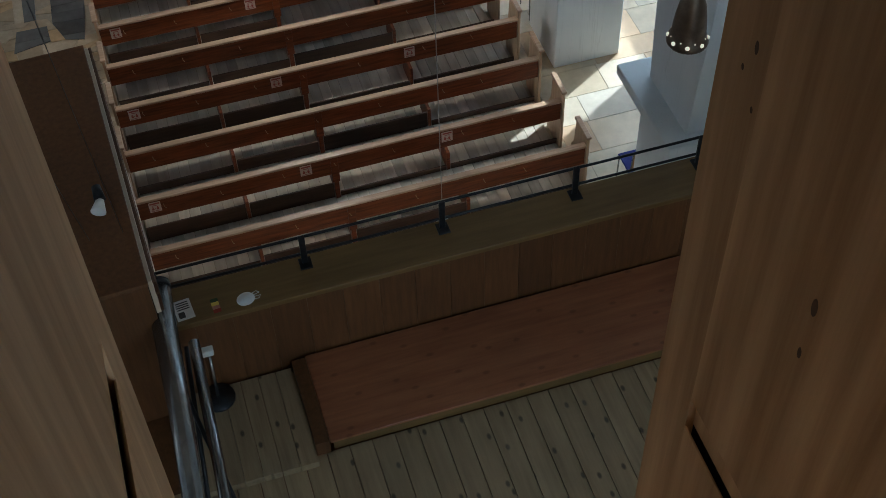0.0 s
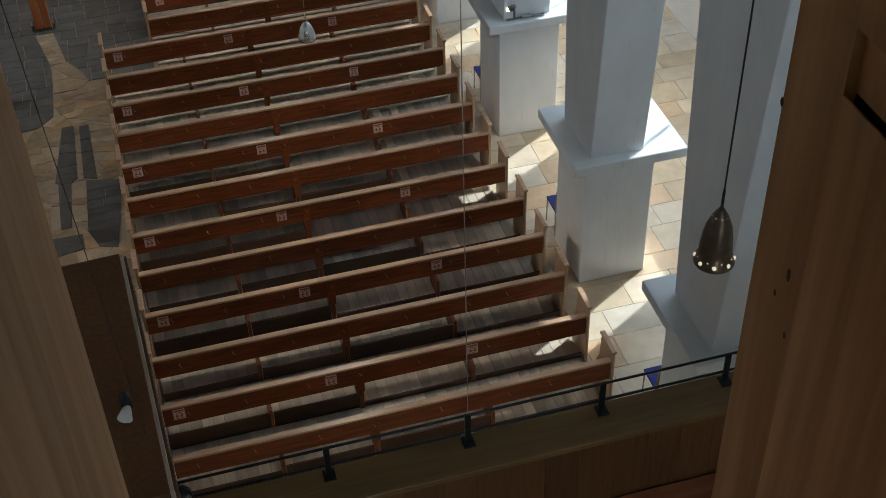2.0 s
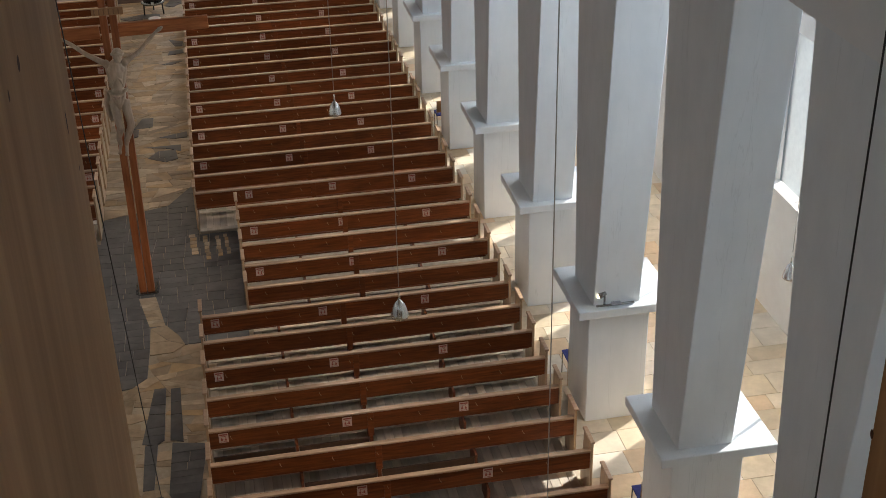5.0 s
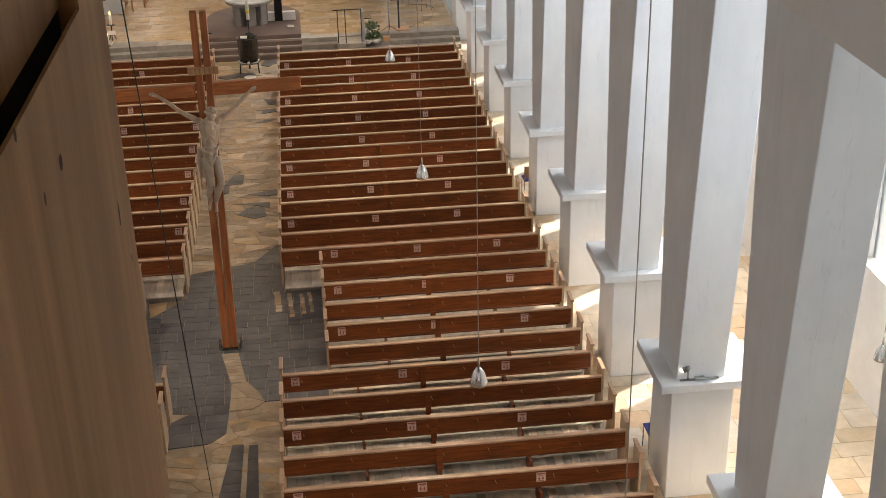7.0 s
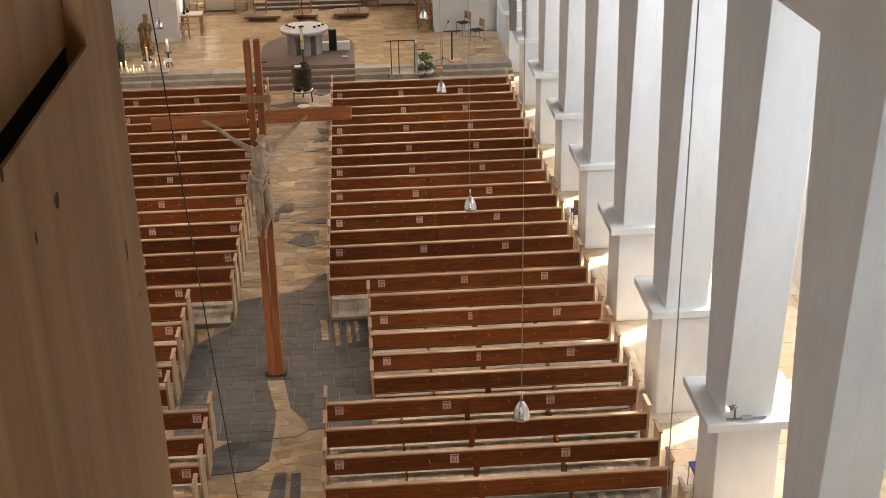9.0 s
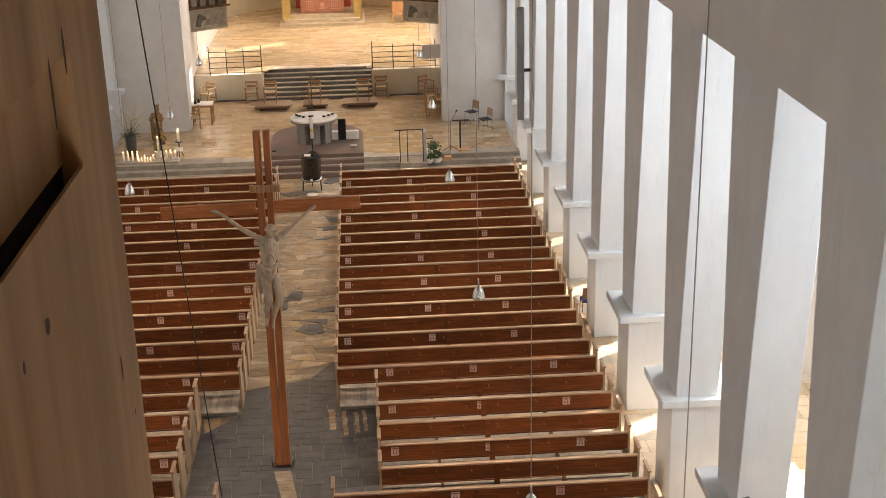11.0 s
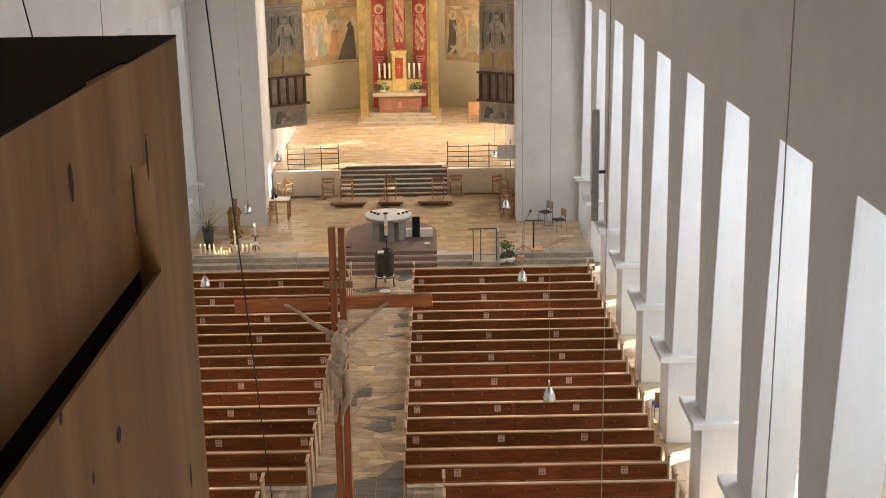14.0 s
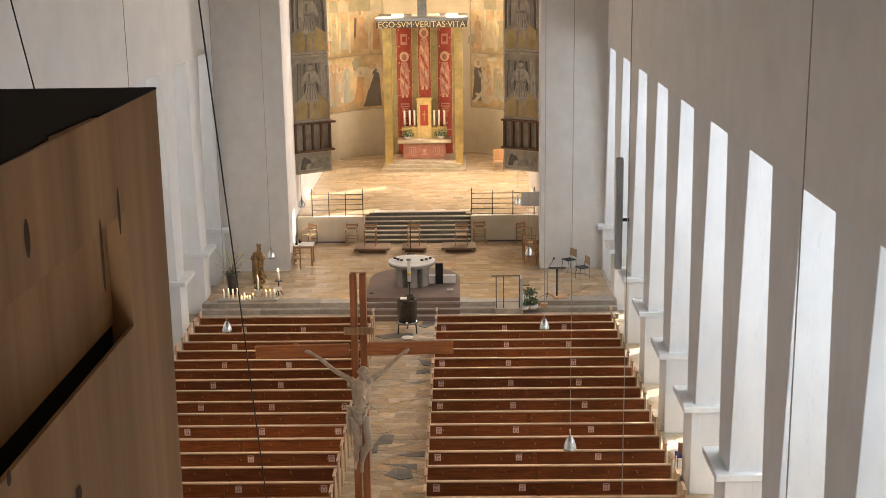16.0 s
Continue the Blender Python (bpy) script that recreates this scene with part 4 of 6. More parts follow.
for xa, xb in ((-6.1, -3.95), (0.66, 3.3)):
    rl = thing("choir_railing", "dark iron railing with four bars on the low choir wall", "railing", (0, 0, Z2), group="choir railings")
    for i in range(4):
        part("bar", tube(bmesh.new(), [(xa, 51.4, 0.25 + 0.22 * i), (xb, 51.4, 0.25 + 0.22 * i)], 0.014, 6), IRON, rl)
    for f in (0, 0.33, 0.66, 1.0):
        part("post", tube(bmesh.new(), [(xa + (xb - xa) * f, 51.4, -0.1), (xa + (xb - xa) * f, 51.4, 1.02 if 0 < f < 1 else 1.15)], 0.02, 6), IRON, rl)
    if xa > 0:
        box("panel", 2.75, 4.0, 51.3, 51.38, 0.35, 0.95, RAILPANEL, rl, 0.01, "grey panel hung on the rail")

# carpeted altar island
isl = thing("altar_island", "brown-grey carpeted altar island with steps, rounded at the back", "platform", (0, 0, 0))
for i in range(4):
    y0 = 41.22 + 0.27 * i
    pts = [(-3.2, y0), (0.16, y0)]
    r = 1.68
    pts += [(CX + 0.13 + r * math.cos(a), 44.7 + r * math.sin(a)) for a in [math.pi * j / 20 for j in range(21)]]
    part("step", prism(bmesh.new(), pts if i == 3 else [(-3.2, y0), (0.16, y0), (0.16, 44), (-3.2, 44)], 0.155 * i, 0.155 * (i + 1)), CARPET, isl)
box("socket", -3.1, -2.95, 42.6, 42.75, 0.62, 0.66, IRON, isl, 0.005)
box("socket", -0.3, -0.08, 42.75, 43.0, 0.62, 0.68, STEP, isl, 0.005)
ZI = 0.62
alt = thing("altar", "round grey stone altar with a white linen cloth", "altar", (-1.6, 43.75, ZI))
part("slab", spin(bmesh.new(), [(0.8, 0.78), (0.84, 0.8), (0.84, 0.9), (0.8, 0.92)], 40), ALTAR, alt)
part("cloth", spin(bmesh.new(), [(0.85, 0.88), (0.865, 0.925), (0.84, 0.94)], 40), LINEN, alt, "white linen cloth")
for i in range(7):
    a = 2 * math.pi * i / 7 + 0.3
    ob = box("pillar", -0.17, 0.17, -0.14, 0.14, 0, 0.78, ALTAR, alt, 0.02)
    ob.matrix_basis = pose(0.47 * math.cos(a), 0.4 * math.sin(a), 0, 0, 0, math.degrees(a) + 90)
for x, y in ((-0.62, 0.2), (-0.5, 0.03), (-0.36, -0.12), (0.38, -0.14), (0.54, 0.0), (0.68, 0.16)):
    c = thing("candle_cup", "small dark tea-light cup on the altar cloth", "candle holder", (-1.6 + x, 43.75 + y, ZI + 0.94), group="altar cups")
    part("cup", spin(bmesh.new(), [(0.03, 0), (0.055, 0.03), (0.06, 0.07)], 14), IRON, c)
    part("candle", spin(bmesh.new(), [(0.035, 0.06), (0.035, 0.085)], 12), WAX, c)
ant = thing("screen_board", "dark upright board with a low white plinth beside the altar", "stand", (-0.72, 43.9, ZI))
box("board", -0.02, 0.26, -0.05, 0.05, 0, 0.78, IRON, ant, 0.01)
box("plinth", -0.35, 0.72, 0.0, 0.22, 0, 0.3, LINEN, ant, 0.01, "low white plinth")
pc = thing("paschal_candle", "tall white decorated candle on a slim dark stand", "candle", (-1.64, 42.35, ZI))
part("stand", spin(bmesh.new(), [(0.15, 0), (0.14, 0.03), (0.02, 0.06), (0.02, 0.44), (0.07, 0.48), (0.07, 0.51)], 16), IRON, pc)
part("candle", spin(bmesh.new(), [(0.06, 0.51), (0.06, 1.3), (0.05, 1.32)], 18), WAX, pc)
part("ornament", spin(bmesh.new(), [(0.0615, 0.76), (0.0615, 0.86)], 18), YELLOW, pc, "gilded ornament on the candle")
part("saucer", spin(bmesh.new(), [(0.09, 1.3), (0.1, 1.33), (0.05, 1.34)], 18), IRON, pc)
font = thing("font", "dark metal cylindrical font on a three-legged iron stand", "font", (-1.62, 39.95, 0))
part("vessel", spin(bmesh.new(), [(0.3, 0.42), (0.33, 0.5), (0.33, 1.15), (0.35, 1.18), (0.3, 1.18), (0.29, 1.1)], 28), FONT, font)
part("ring", spin(bmesh.new(), [(0.36, 0.34), (0.38, 0.36), (0.38, 0.4), (0.3, 0.42)], 28), STEEL, font)
for i in range(3):
    a = 2 * math.pi * i / 3 - 0.5
    part("leg", tube(bmesh.new(), [(0.33 * math.cos(a), 0.33 * math.sin(a), 0.38), (0.36 * math.cos(a), 0.36 * math.sin(a), 0.0)], 0.022), IRON, font)
box("label_card", -0.04, 0.04, -0.4, -0.385, 0.4, 0.47, LINEN, font, 0.004, "small white card")
box("book", -0.22, 0.0, -0.16, 0.1, 1.185, 1.22, PAPER, font, 0.004, "open booklet on the rim")
bowl = thing("bowl", "shallow white bowl on the stone floor", "bowl", (-1.6, 39.2, 0))
part("basin", spin(bmesh.new(), [(0.12, 0), (0.2, 0.05), (0.19, 0.06), (0.1, 0.02)], 24), LINEN, bowl)


def chair(label, arms=False, group="choir chairs"):
    c = thing("chair", label, "chair", group=group)
    box("seat", -0.25, 0.25, -0.23, 0.23, 0.42, 0.46, RUSH, c, 0.015, "pale woven seat")
    for x in (-0.235, 0.235):
        box("leg", x - 0.022, x + 0.022, -0.24, -0.196, 0, 0.66 if arms else 0.44, LIGHTWOOD, c, 0.006)
        box("leg", x - 0.022, x + 0.022, 0.196, 0.24, 0, 0.86, LIGHTWOOD, c, 0.006)
        if arms:
            box("armrest", x - 0.03, x + 0.03, -0.25, 0.24, 0.64, 0.67, LIGHTWOOD, c, 0.006)
    for z in (0.6, 0.76):
        box("back_slat", -0.23, 0.23, 0.205, 0.228, z, z + 0.08, LIGHTWOOD, c, 0.006)
    box("stretcher", -0.22, 0.22, 0.2, 0.23, 0.2, 0.23, LIGHTWOOD, c, 0.004)
    return c


armchair = chair("light beech armchair with a woven rush seat", True)
armchair.matrix_basis = pose(-3.55, 49.85, Z1 + 0.2)
for x, y, rz, z in ((-1.75, 49.75, 0, 0.2), (0.22, 49.75, 0, 0.2), (-6.2, 50.9, -35, 0), (-4.4, 50.85, 0, 0), (0.98, 51.0, 0, 0), (2.85, 50.8, 40, 0),
                    (2.95, 48.2, 75, 0), (2.95, 47.2, 75, 0), (2.98, 49.1, 75, 0), (-6.32, 46.9, -80, 0)):
    copy_thing(armchair, pose(x, y, Z1 + z, 0, 0, rz))
for x, w in ((-3.45, 0.72), (-1.72, 0.5), (0.1, 0.7)):
    d = thing("dais", "small carpeted wooden dais under a chair", "platform", (x, 49.7, Z1), group="chair daises")
    box("top", -w, w, -0.5, 0.5, 0.12, 0.2, DAIS, d, 0.01)
    box("base", -w * 0.75, w * 0.75, -0.4, 0.4, 0, 0.12, PANELWOOD, d, 0.005)
cs = thing("processional_cross", "slender bronze cross on a stand", "cross", (-1.85, 49.0, Z1))
part("stand", tube(bmesh.new(), [(0, 0, 0), (0, 0, 1.5)], 0.02), BRONZE, cs)
part("arm", tube(bmesh.new(), [(-0.18, 0, 1.3), (0.18, 0, 1.3)], 0.02), BRONZE, cs)
part("base", spin(bmesh.new(), [(0.18, 0), (0.16, 0.04), (0.03, 0.08)], 14), BRONZE, cs)
tb = thing("credence_table", "wooden table with a white cloth", "table", (-6.05, 47.6, Z1))
box("cloth", -0.42, 0.42, -0.35, 0.35, 0.78, 0.81, LINEN, tb, 0.008, "white cloth")
box("top", -0.4, 0.4, -0.33, 0.33, 0.7, 0.78, LIGHTWOOD, tb, 0.005)
for x in (-0.36, 0.36):
    for y in (-0.29, 0.29):
        box("leg", x - 0.035, x + 0.035, y - 0.035, y + 0.035, 0, 0.7, LIGHTWOOD, tb, 0.004)
for x, y in ((-6.3, 47.5), (-6.2, 47.75)):
    j = thing("cruet", "small dark vessel on the white cloth", "vessel", (x, y, Z1 + 0.81))
    part("body", spin(bmesh.new(), [(0.05, 0), (0.06, 0.06), (0.02, 0.12), (0.03, 0.16)], 12), IRON, j)

# ambo, plants and stands on the right of the steps
amb = thing("ambo", "iron-railed grey stone ambo at the edge of the steps", "ambo", (1.38, 41.3, 0.0))
box("base", 0, 0.95, -0.35, 0.5, 0.02, 0.5, STEP, amb, 0.01)
box("front_plate", 0.86, 0.95, -0.3, 0.3, 0.5, 1.55, SPEAKER, amb, 0.006)
for x in (0.04, 0.3, 0.84):
    part("post", tube(bmesh.new(), [(x, -0.25, 0.1), (x, -0.25, 1.65)], 0.016), IRON, amb)
part("top_bar", tube(bmesh.new(), [(-0.12, -0.25, 1.65), (0.86, -0.25, 1.65)], 0.018), IRON, amb)
part("microphone", tube(bmesh.new(), [(0.86, -0.2, 1.3), (1.2, -0.2, 1.3)], 0.016), IRON, amb)


def foliage(bm, c, r, n, size, seed, up=1.0, mi=0):
    rr = random.Random(seed)
    for _ in range(n):
        d = Vector((rr.gauss(0, 1), rr.gauss(0, 1), abs(rr.gauss(0, 1)) * up)).normalized() * r * rr.uniform(0.35, 1)
        p = Vector(c) + d
        u = Vector((rr.gauss(0, 1), rr.gauss(0, 1), rr.gauss(0, 1))).normalized() * size * rr.uniform(0.6, 1.3)
        v = u.cross(d if d.length else Vector((0, 0, 1))).normalized() * size * 0.4
        f = bm.faces.new([bm.verts.new(q) for q in (p - u, p + v, p + u, p - v)])
        f.material_index = mi
    return bm


for i, (x, y, s) in enumerate(((2.42, 41.45, 0.8), (2.72, 41.5, 0.8), (2.62, 41.95, 1.05))):
    z = 0.32 if i < 2 else Z1
    pl = thing("potted_plant", "green leafy plant in a white bowl on the steps", "plant", (x, y, z), group="potted plants")
    part("pot", spin(bmesh.new(), [(0.1, 0), (0.17, 0.08), (0.18, 0.15), (0.15, 0.15)], 18), LINEN, pl, "white bowl")
    part("leaves", foliage(bmesh.new(), (0, 0, 0.2), 0.28 * s, 260, 0.06, 20 + i, 1.3), LEAF, pl)
    part("blossoms", foliage(bmesh.new(), (0, 0, 0.24), 0.27 * s, 30, 0.04, 40 + i, 1.3), BLOSSOM, pl, "pale blossoms")
    if i == 0:
        part("candle", spin(bmesh.new(), [(0.035, 0.1), (0.035, 0.55)], 12, -0.05, -0.05), WAX, pl)
ms = thing("music_stand", "black lectern on a slim pole with a wooden foot", "lectern", (3.62, 42.5, Z1))
box("foot", -0.1, 0.35, -0.25, 0.25, 0, 0.03, LIGHTWOOD, ms, 0.004, "light wooden foot board")
part("pole", tube(bmesh.new(), [(0, 0, 0.03), (0, 0, 1.02)], 0.03), IRON, ms)
box("desk", -0.3, 0.3, -0.2, 0.2, 0, 0.03, IRON, ms, 0.004).matrix_basis = pose(0.02, 0, 1.04, -18, 0, 0)
mic = thing("microphone_stand", "tripod microphone stand with a boom", "microphone stand", (3.25, 42.1, Z1))
part("pole", tube(bmesh.new(), [(0, 0, 0.1), (0, 0, 1.15)], 0.014), STEEL, mic)
part("boom", tube(bmesh.new(), [(0, 0, 1.1), (0.22, 0.1, 1.45)], 0.012), STEEL, mic)
part("microphone", tube(bmesh.new(), [(0.22, 0.1, 1.45), (0.25, 0.1, 1.52)], 0.03), IRON, mic)
for a in (0.3, 2.4, 4.5):
    part("leg", tube(bmesh.new(), [(0, 0, 0.25), (0.35 * math.cos(a), 0.35 * math.sin(a), 0.01)], 0.012), STEEL, mic)
bx = thing("brick", "small brown wooden block on the step", "block", (3.12, 41.75, 0.32))
box("body", -0.12, 0.12, -0.1, 0.1, 0, 0.14, LIGHTWOOD, bx, 0.006)
cab = thing("cable", "thin dark cable lying across the sanctuary floor", "cable", (0, 0, Z1 + 0.008))
part("strand", tube(bmesh.new(), [(3.6, 42.2, 0), (4.2, 42.9, 0), (4.9, 43.8, 0), (5.2, 44.9, 0), (4.9, 45.6, 0), (4.2, 45.8, 0)], 0.006, 6), IRON, cab)


def blue_chair(label="steel-framed chair with blue upholstered seat and wooden back", cover=BLUE):
    c = thing("side_chair", label, "chair", group="side chairs")
    box("seat", -0.21, 0.21, -0.21, 0.2, 0.44, 0.47, cover, c, 0.012, "upholstered seat")
    box("backrest", -0.2, 0.2, 0.2, 0.225, 0.55, 0.86, LIGHTWOOD, c, 0.01, "light wooden back")
    for x in (-0.2, 0.2):
        part("leg", tube(bmesh.new(), [(x, -0.19, 0), (x, -0.17, 0.44)], 0.011), STEEL, c)
        part("leg", tube(bmesh.new(), [(x, 0.22, 0), (x, 0.18, 0.46), (x, 0.215, 0.86)], 0.011), STEEL, c)
    return c


gc = blue_chair("steel-framed chair with a charcoal seat and wooden back", GREYSEAT)
gc.matrix_basis = pose(4.35, 46.1, Z1, 0, 0, -60)
copy_thing(gc, pose(4.75, 44.9, Z1, 0, 0, -70))
bc = blue_chair()
bc.matrix_basis = pose(5.87, 8.87, 0, 0, 0, 180)
for x, y, rz in ((5.87, 12.73, 180), (5.87, 16.6, 180), (5.75, 28.2, 180)):
    copy_thing(bc, pose(x, y, 0, 0, 0, rz))

# Marian corner with candles
mad = bmesh.new()
spin(mad, [(0.3, 0), (0.3, 0.07), (0.25, 0.09), (0.24, 0.15), (0.05, 0.16)], 8)
n, rings = 48, []
for z, rx, ry, fold, dx in ((0.15, 0.27, 0.2, 0.05, 0.02), (0.3, 0.24, 0.18, 0.05, 0.0), (0.5, 0.21, 0.17, 0.045, -0.02), (0.72, 0.2, 0.165, 0.045, -0.04), (0.92, 0.215, 0.165, 0.04, -0.04),
                            (1.08, 0.235, 0.165, 0.03, -0.02), (1.22, 0.22, 0.15, 0.02, 0.01), (1.33, 0.17, 0.125, 0.012, 0.03), (1.4, 0.1, 0.095, 0.008, 0.04),
                            (1.46, 0.085, 0.09, 0.006, 0.045), (1.56, 0.105, 0.11, 0.004, 0.05), (1.64, 0.085, 0.09, 0.0, 0.05), (1.67, 0.04, 0.04, 0.0, 0.05)):
    ring = []
    for i in range(n):
        a = 6.2832 * i / n
        f = 1 + fold / rx * (math.sin(6 * a + z * 2.2) + 0.5 * math.sin(11 * a - z * 4))
        ring.append(mad.verts.new((dx + rx * f * math.cos(a), ry * f * math.sin(a), z)))
    rings.append(ring)
for ra, rb in zip(rings, rings[1:]):
    for i in range(n):
        mad.faces.new((ra[i], ra[(i + 1) % n], rb[(i + 1) % n], rb[i])).smooth = True
mad.faces.new(rings[0][::-1])
mad.faces.new(rings[-1])
ball(mad, (0.05, -0.055, 1.54), 0.075, 0, 2, (0.85, 0.9, 1.15))
tube(mad, [(-0.17, 0, 1.27), (-0.28, -0.08, 1.08), (-0.16, -0.22, 1.0), (-0.02, -0.25, 1.02)], [0.065, 0.07, 0.05, 0.035], 10)
tube(mad, [(0.2, 0, 1.27), (0.28, -0.06, 1.1), (0.24, -0.2, 1.06)], [0.06, 0.06, 0.04], 10)
tube(mad, [(-0.16, -0.2, 1.0), (-0.15, -0.19, 1.14), (-0.14, -0.17, 1.26)], [0.09, 0.085, 0.05], 10)
ball(mad, (-0.14, -0.18, 1.34), 0.062, 0, 2)
tube(mad, [(-0.1, -0.02, 1.12), (0.1, -0.2, 0.86), (0.14, -0.17, 0.45), (0.06, -0.2, 0.2)], [0.05, 0.055, 0.045, 0.03], 8)
for i in range(8):
    a = 0.785 * i
    tube(mad, [(0.05 + 0.08 * math.cos(a), 0.08 * math.sin(a), 1.62), (0.05 + 0.1 * math.cos(a), 0.1 * math.sin(a), 1.74)], [0.03, 0.008], 5)
st = part("statue", mad, GILT)
st.matrix_basis = pose(-7.4, 44.85, Z1) @ Matrix.Scale(0.86, 4)
tagged(st, "gilded brown carved statue with a crown on a dark base", "statue")
va = thing("vase", "tall dark vase with pale blossoming branches", "vase", (-8.12, 43.25, Z1))
part("body", spin(bmesh.new(), [(0.15, 0), (0.17, 0.1), (0.2, 0.62), (0.21, 0.72), (0.18, 0.72)], 20), DARKPOT, va)
bl = bmesh.new()
rr = random.Random(8)
for i in range(26):
    a, sp, hgt = rr.uniform(0, 6.28), rr.uniform(0.15, 0.85), rr.uniform(1.0, 1.8)
    e = Vector((sp * math.cos(a), sp * math.sin(a), hgt))
    mid = Vector((e.x * 0.35, e.y * 0.35, 0.7 + (hgt - 0.7) * 0.5))
    part("branch", tube(bmesh.new(), [(0, 0, 0.65), mid, e], [0.008, 0.006, 0.003], 5), TWIG, va)
    foliage(bl, mid.lerp(e, 0.6), 0.18, 16, 0.035, 100 + i)
part("blossoms", bl, BLOSSOM, va, "pale blossoms")
part("leaves", foliage(bmesh.new(), (0, 0, 0.72), 0.36, 70, 0.06, 9, 0.5), LEAF, va)
po = thing("potted_plant", "yellow primroses in a white pot", "plant", (-7.15, 43.0, Z1))
part("pot", spin(bmesh.new(), [(0.1, 0), (0.14, 0.2), (0.15, 0.22), (0.12, 0.22)], 16), LINEN, po, "white pot")
part("leaves", foliage(bmesh.new(), (0, 0, 0.26), 0.2, 120, 0.05, 12), LEAF, po)
part("blossoms", foliage(bmesh.new(), (0, 0, 0.32), 0.18, 60, 0.04, 13), YELLOW, po, "yellow blossoms")
tab = thing("candle_bench", "long low grey stone slab for votive candles", "bench", (-7.5, 42.35, Z1))
box("slab", -1.0, 1.15, -0.2, 0.25, 0, 0.07, STEP, tab, 0.01)


def votive(x, y, hgt, lit=True, r=0.035):
    c = thing("votive_candle", "lit white votive candle on the stone slab", "candle", (x, y, Z1 + 0.07), group="votive candles")
    part("candle", spin(bmesh.new(), [(r, 0), (r, hgt), (r * 0.6, hgt + 0.01)], 10), WAX, c)
    part("flame", ball(bmesh.new(), (0, 0, hgt + 0.06), 0.017, 0, 1, (0.8, 0.8, 2.0)), FLAME, c, "small bright flame")


for i in range(4):
    votive(-8.28 + 0.16 * i, 42.4 + 0.02 * (i % 2), 0.26)
for i in range(5):
    votive(-7.72 + 0.1 * i, 42.22, 0.06, r=0.03)
for i in range(2):
    votive(-7.55 + 0.3 * i, 42.42, 0.1)
for i in range(3):
    votive(-6.78 + 0.15 * i, 42.42, 0.24)
votive(-7.05, 42.45, 0.75)
cst = thing("candle_stand", "tall white candle on a black three-footed stand with a card", "candle holder", (-6.4, 43.0, Z1))
for a in (0.5, 2.6, 4.7):
    part("foot", tube(bmesh.new(), [(0, 0, 0.3), (0.14 * math.cos(a), 0.14 * math.sin(a), 0.0)], 0.016), IRON, cst)
part("stem", tube(bmesh.new(), [(0, 0, 0.3), (0, 0, 0.5)], 0.025), IRON, cst)
part("dish", spin(bmesh.new(), [(0.04, 0.5), (0.13, 0.53), (0.13, 0.55)], 16), IRON, cst)
part("candle", spin(bmesh.new(), [(0.05, 0.55), (0.05, 0.92)], 14), WAX, cst)
box("card", -0.14, 0.14, -0.14, -0.125, 0.22, 0.36, LINEN, cst, 0.003, "white card")
part("flame", ball(bmesh.new(), (0, 0, 0.97), 0.025, 0, 1, (0.8, 0.8, 2)), FLAME, cst)

# column loudspeaker and a small clamp light
spk = thing("column_loudspeaker", "slim grey column loudspeaker fixed to a pillar", "loudspeaker", (5.4, 39.4, 2.3))
box("cabinet", -0.11, 0.11, -0.12, 0.12, 0.0, 3.7, SPEAKER, spk, 0.02)
box("bracket", 0.1, 0.34, -0.04, 0.04, 1.6, 1.7, IRON, spk, 0.004)
for y in (BAY0 + BAY, ):
    cl = thing("clamp_light", "grey clamp spotlight lying on the pillar's ledge", "lamp", (6.0, y - 0.02, 2.252))
    part("bar", tube(bmesh.new(), [(-0.25, 0, 0.03), (0.38, 0, 0.03)], 0.02), STEEL, cl)
    part("stem", tube(bmesh.new(), [(-0.12, 0, 0.03), (-0.12, 0.0, 0.22)], 0.018), STEEL, cl)
    part("head", tube(bmesh.new(), [(-0.2, 0.02, 0.2), (-0.1, 0.0, 0.26)], [0.05, 0.03], 12), STEEL, cl)
    part("bulb", ball(bmesh.new(), (-0.21, 0.02, 0.195), 0.035, 0, 1), BULB, cl, "lit bulb")
    box("ballast", 0.0, 0.16, -0.04, 0.05, 0.03, 0.06, SPEAKER, cl, 0.006)
for y in (14.0, 21.0):
    pendant(8.4, y, 3.15, 9.4, SILVER, CORD, "polished bell-shaped pendant lamp in the side aisle")

# ---------------------------------------------------------------- painted side panels of the choir


def robe(bm, cx, z0, z1, w, y, mi=0, lean=0.0):
    """A plain rounded upright shape, broad below and narrow above."""
    n = 8
    left, right = [], []
    for i in range(n + 1):
        f = i / n
        ww = w * (1 - 0.55 * f ** 1.6) * (0.25 if f == 1 else 1)
        z = z0 + (z1 - z0) * f
        left.append((cx + lean * f - ww / 2, z))
        right.append((cx + lean * f + ww / 2, z))
    pts = left + right[::-1]
    f = bm.faces.new([bm.verts.new((x, y, z)) for x, z in pts])
    f.material_index = mi
    return bm


def wing(bm, cx, s, z0, z1, w, y, mi):
    pts = [(cx + s * 0.1, z1), (cx + s * w * 0.9, z1 - 0.1), (cx + s * w, z0 + (z1 - z0) * 0.5), (cx + s * w * 0.75, z0), (cx + s * w * 0.45, z0 + 0.5), (cx + s * 0.12, z1 - 0.7)]
    f = bm.faces.new([bm.verts.new((x, y, z)) for x, z in pts])
    f.material_index = mi


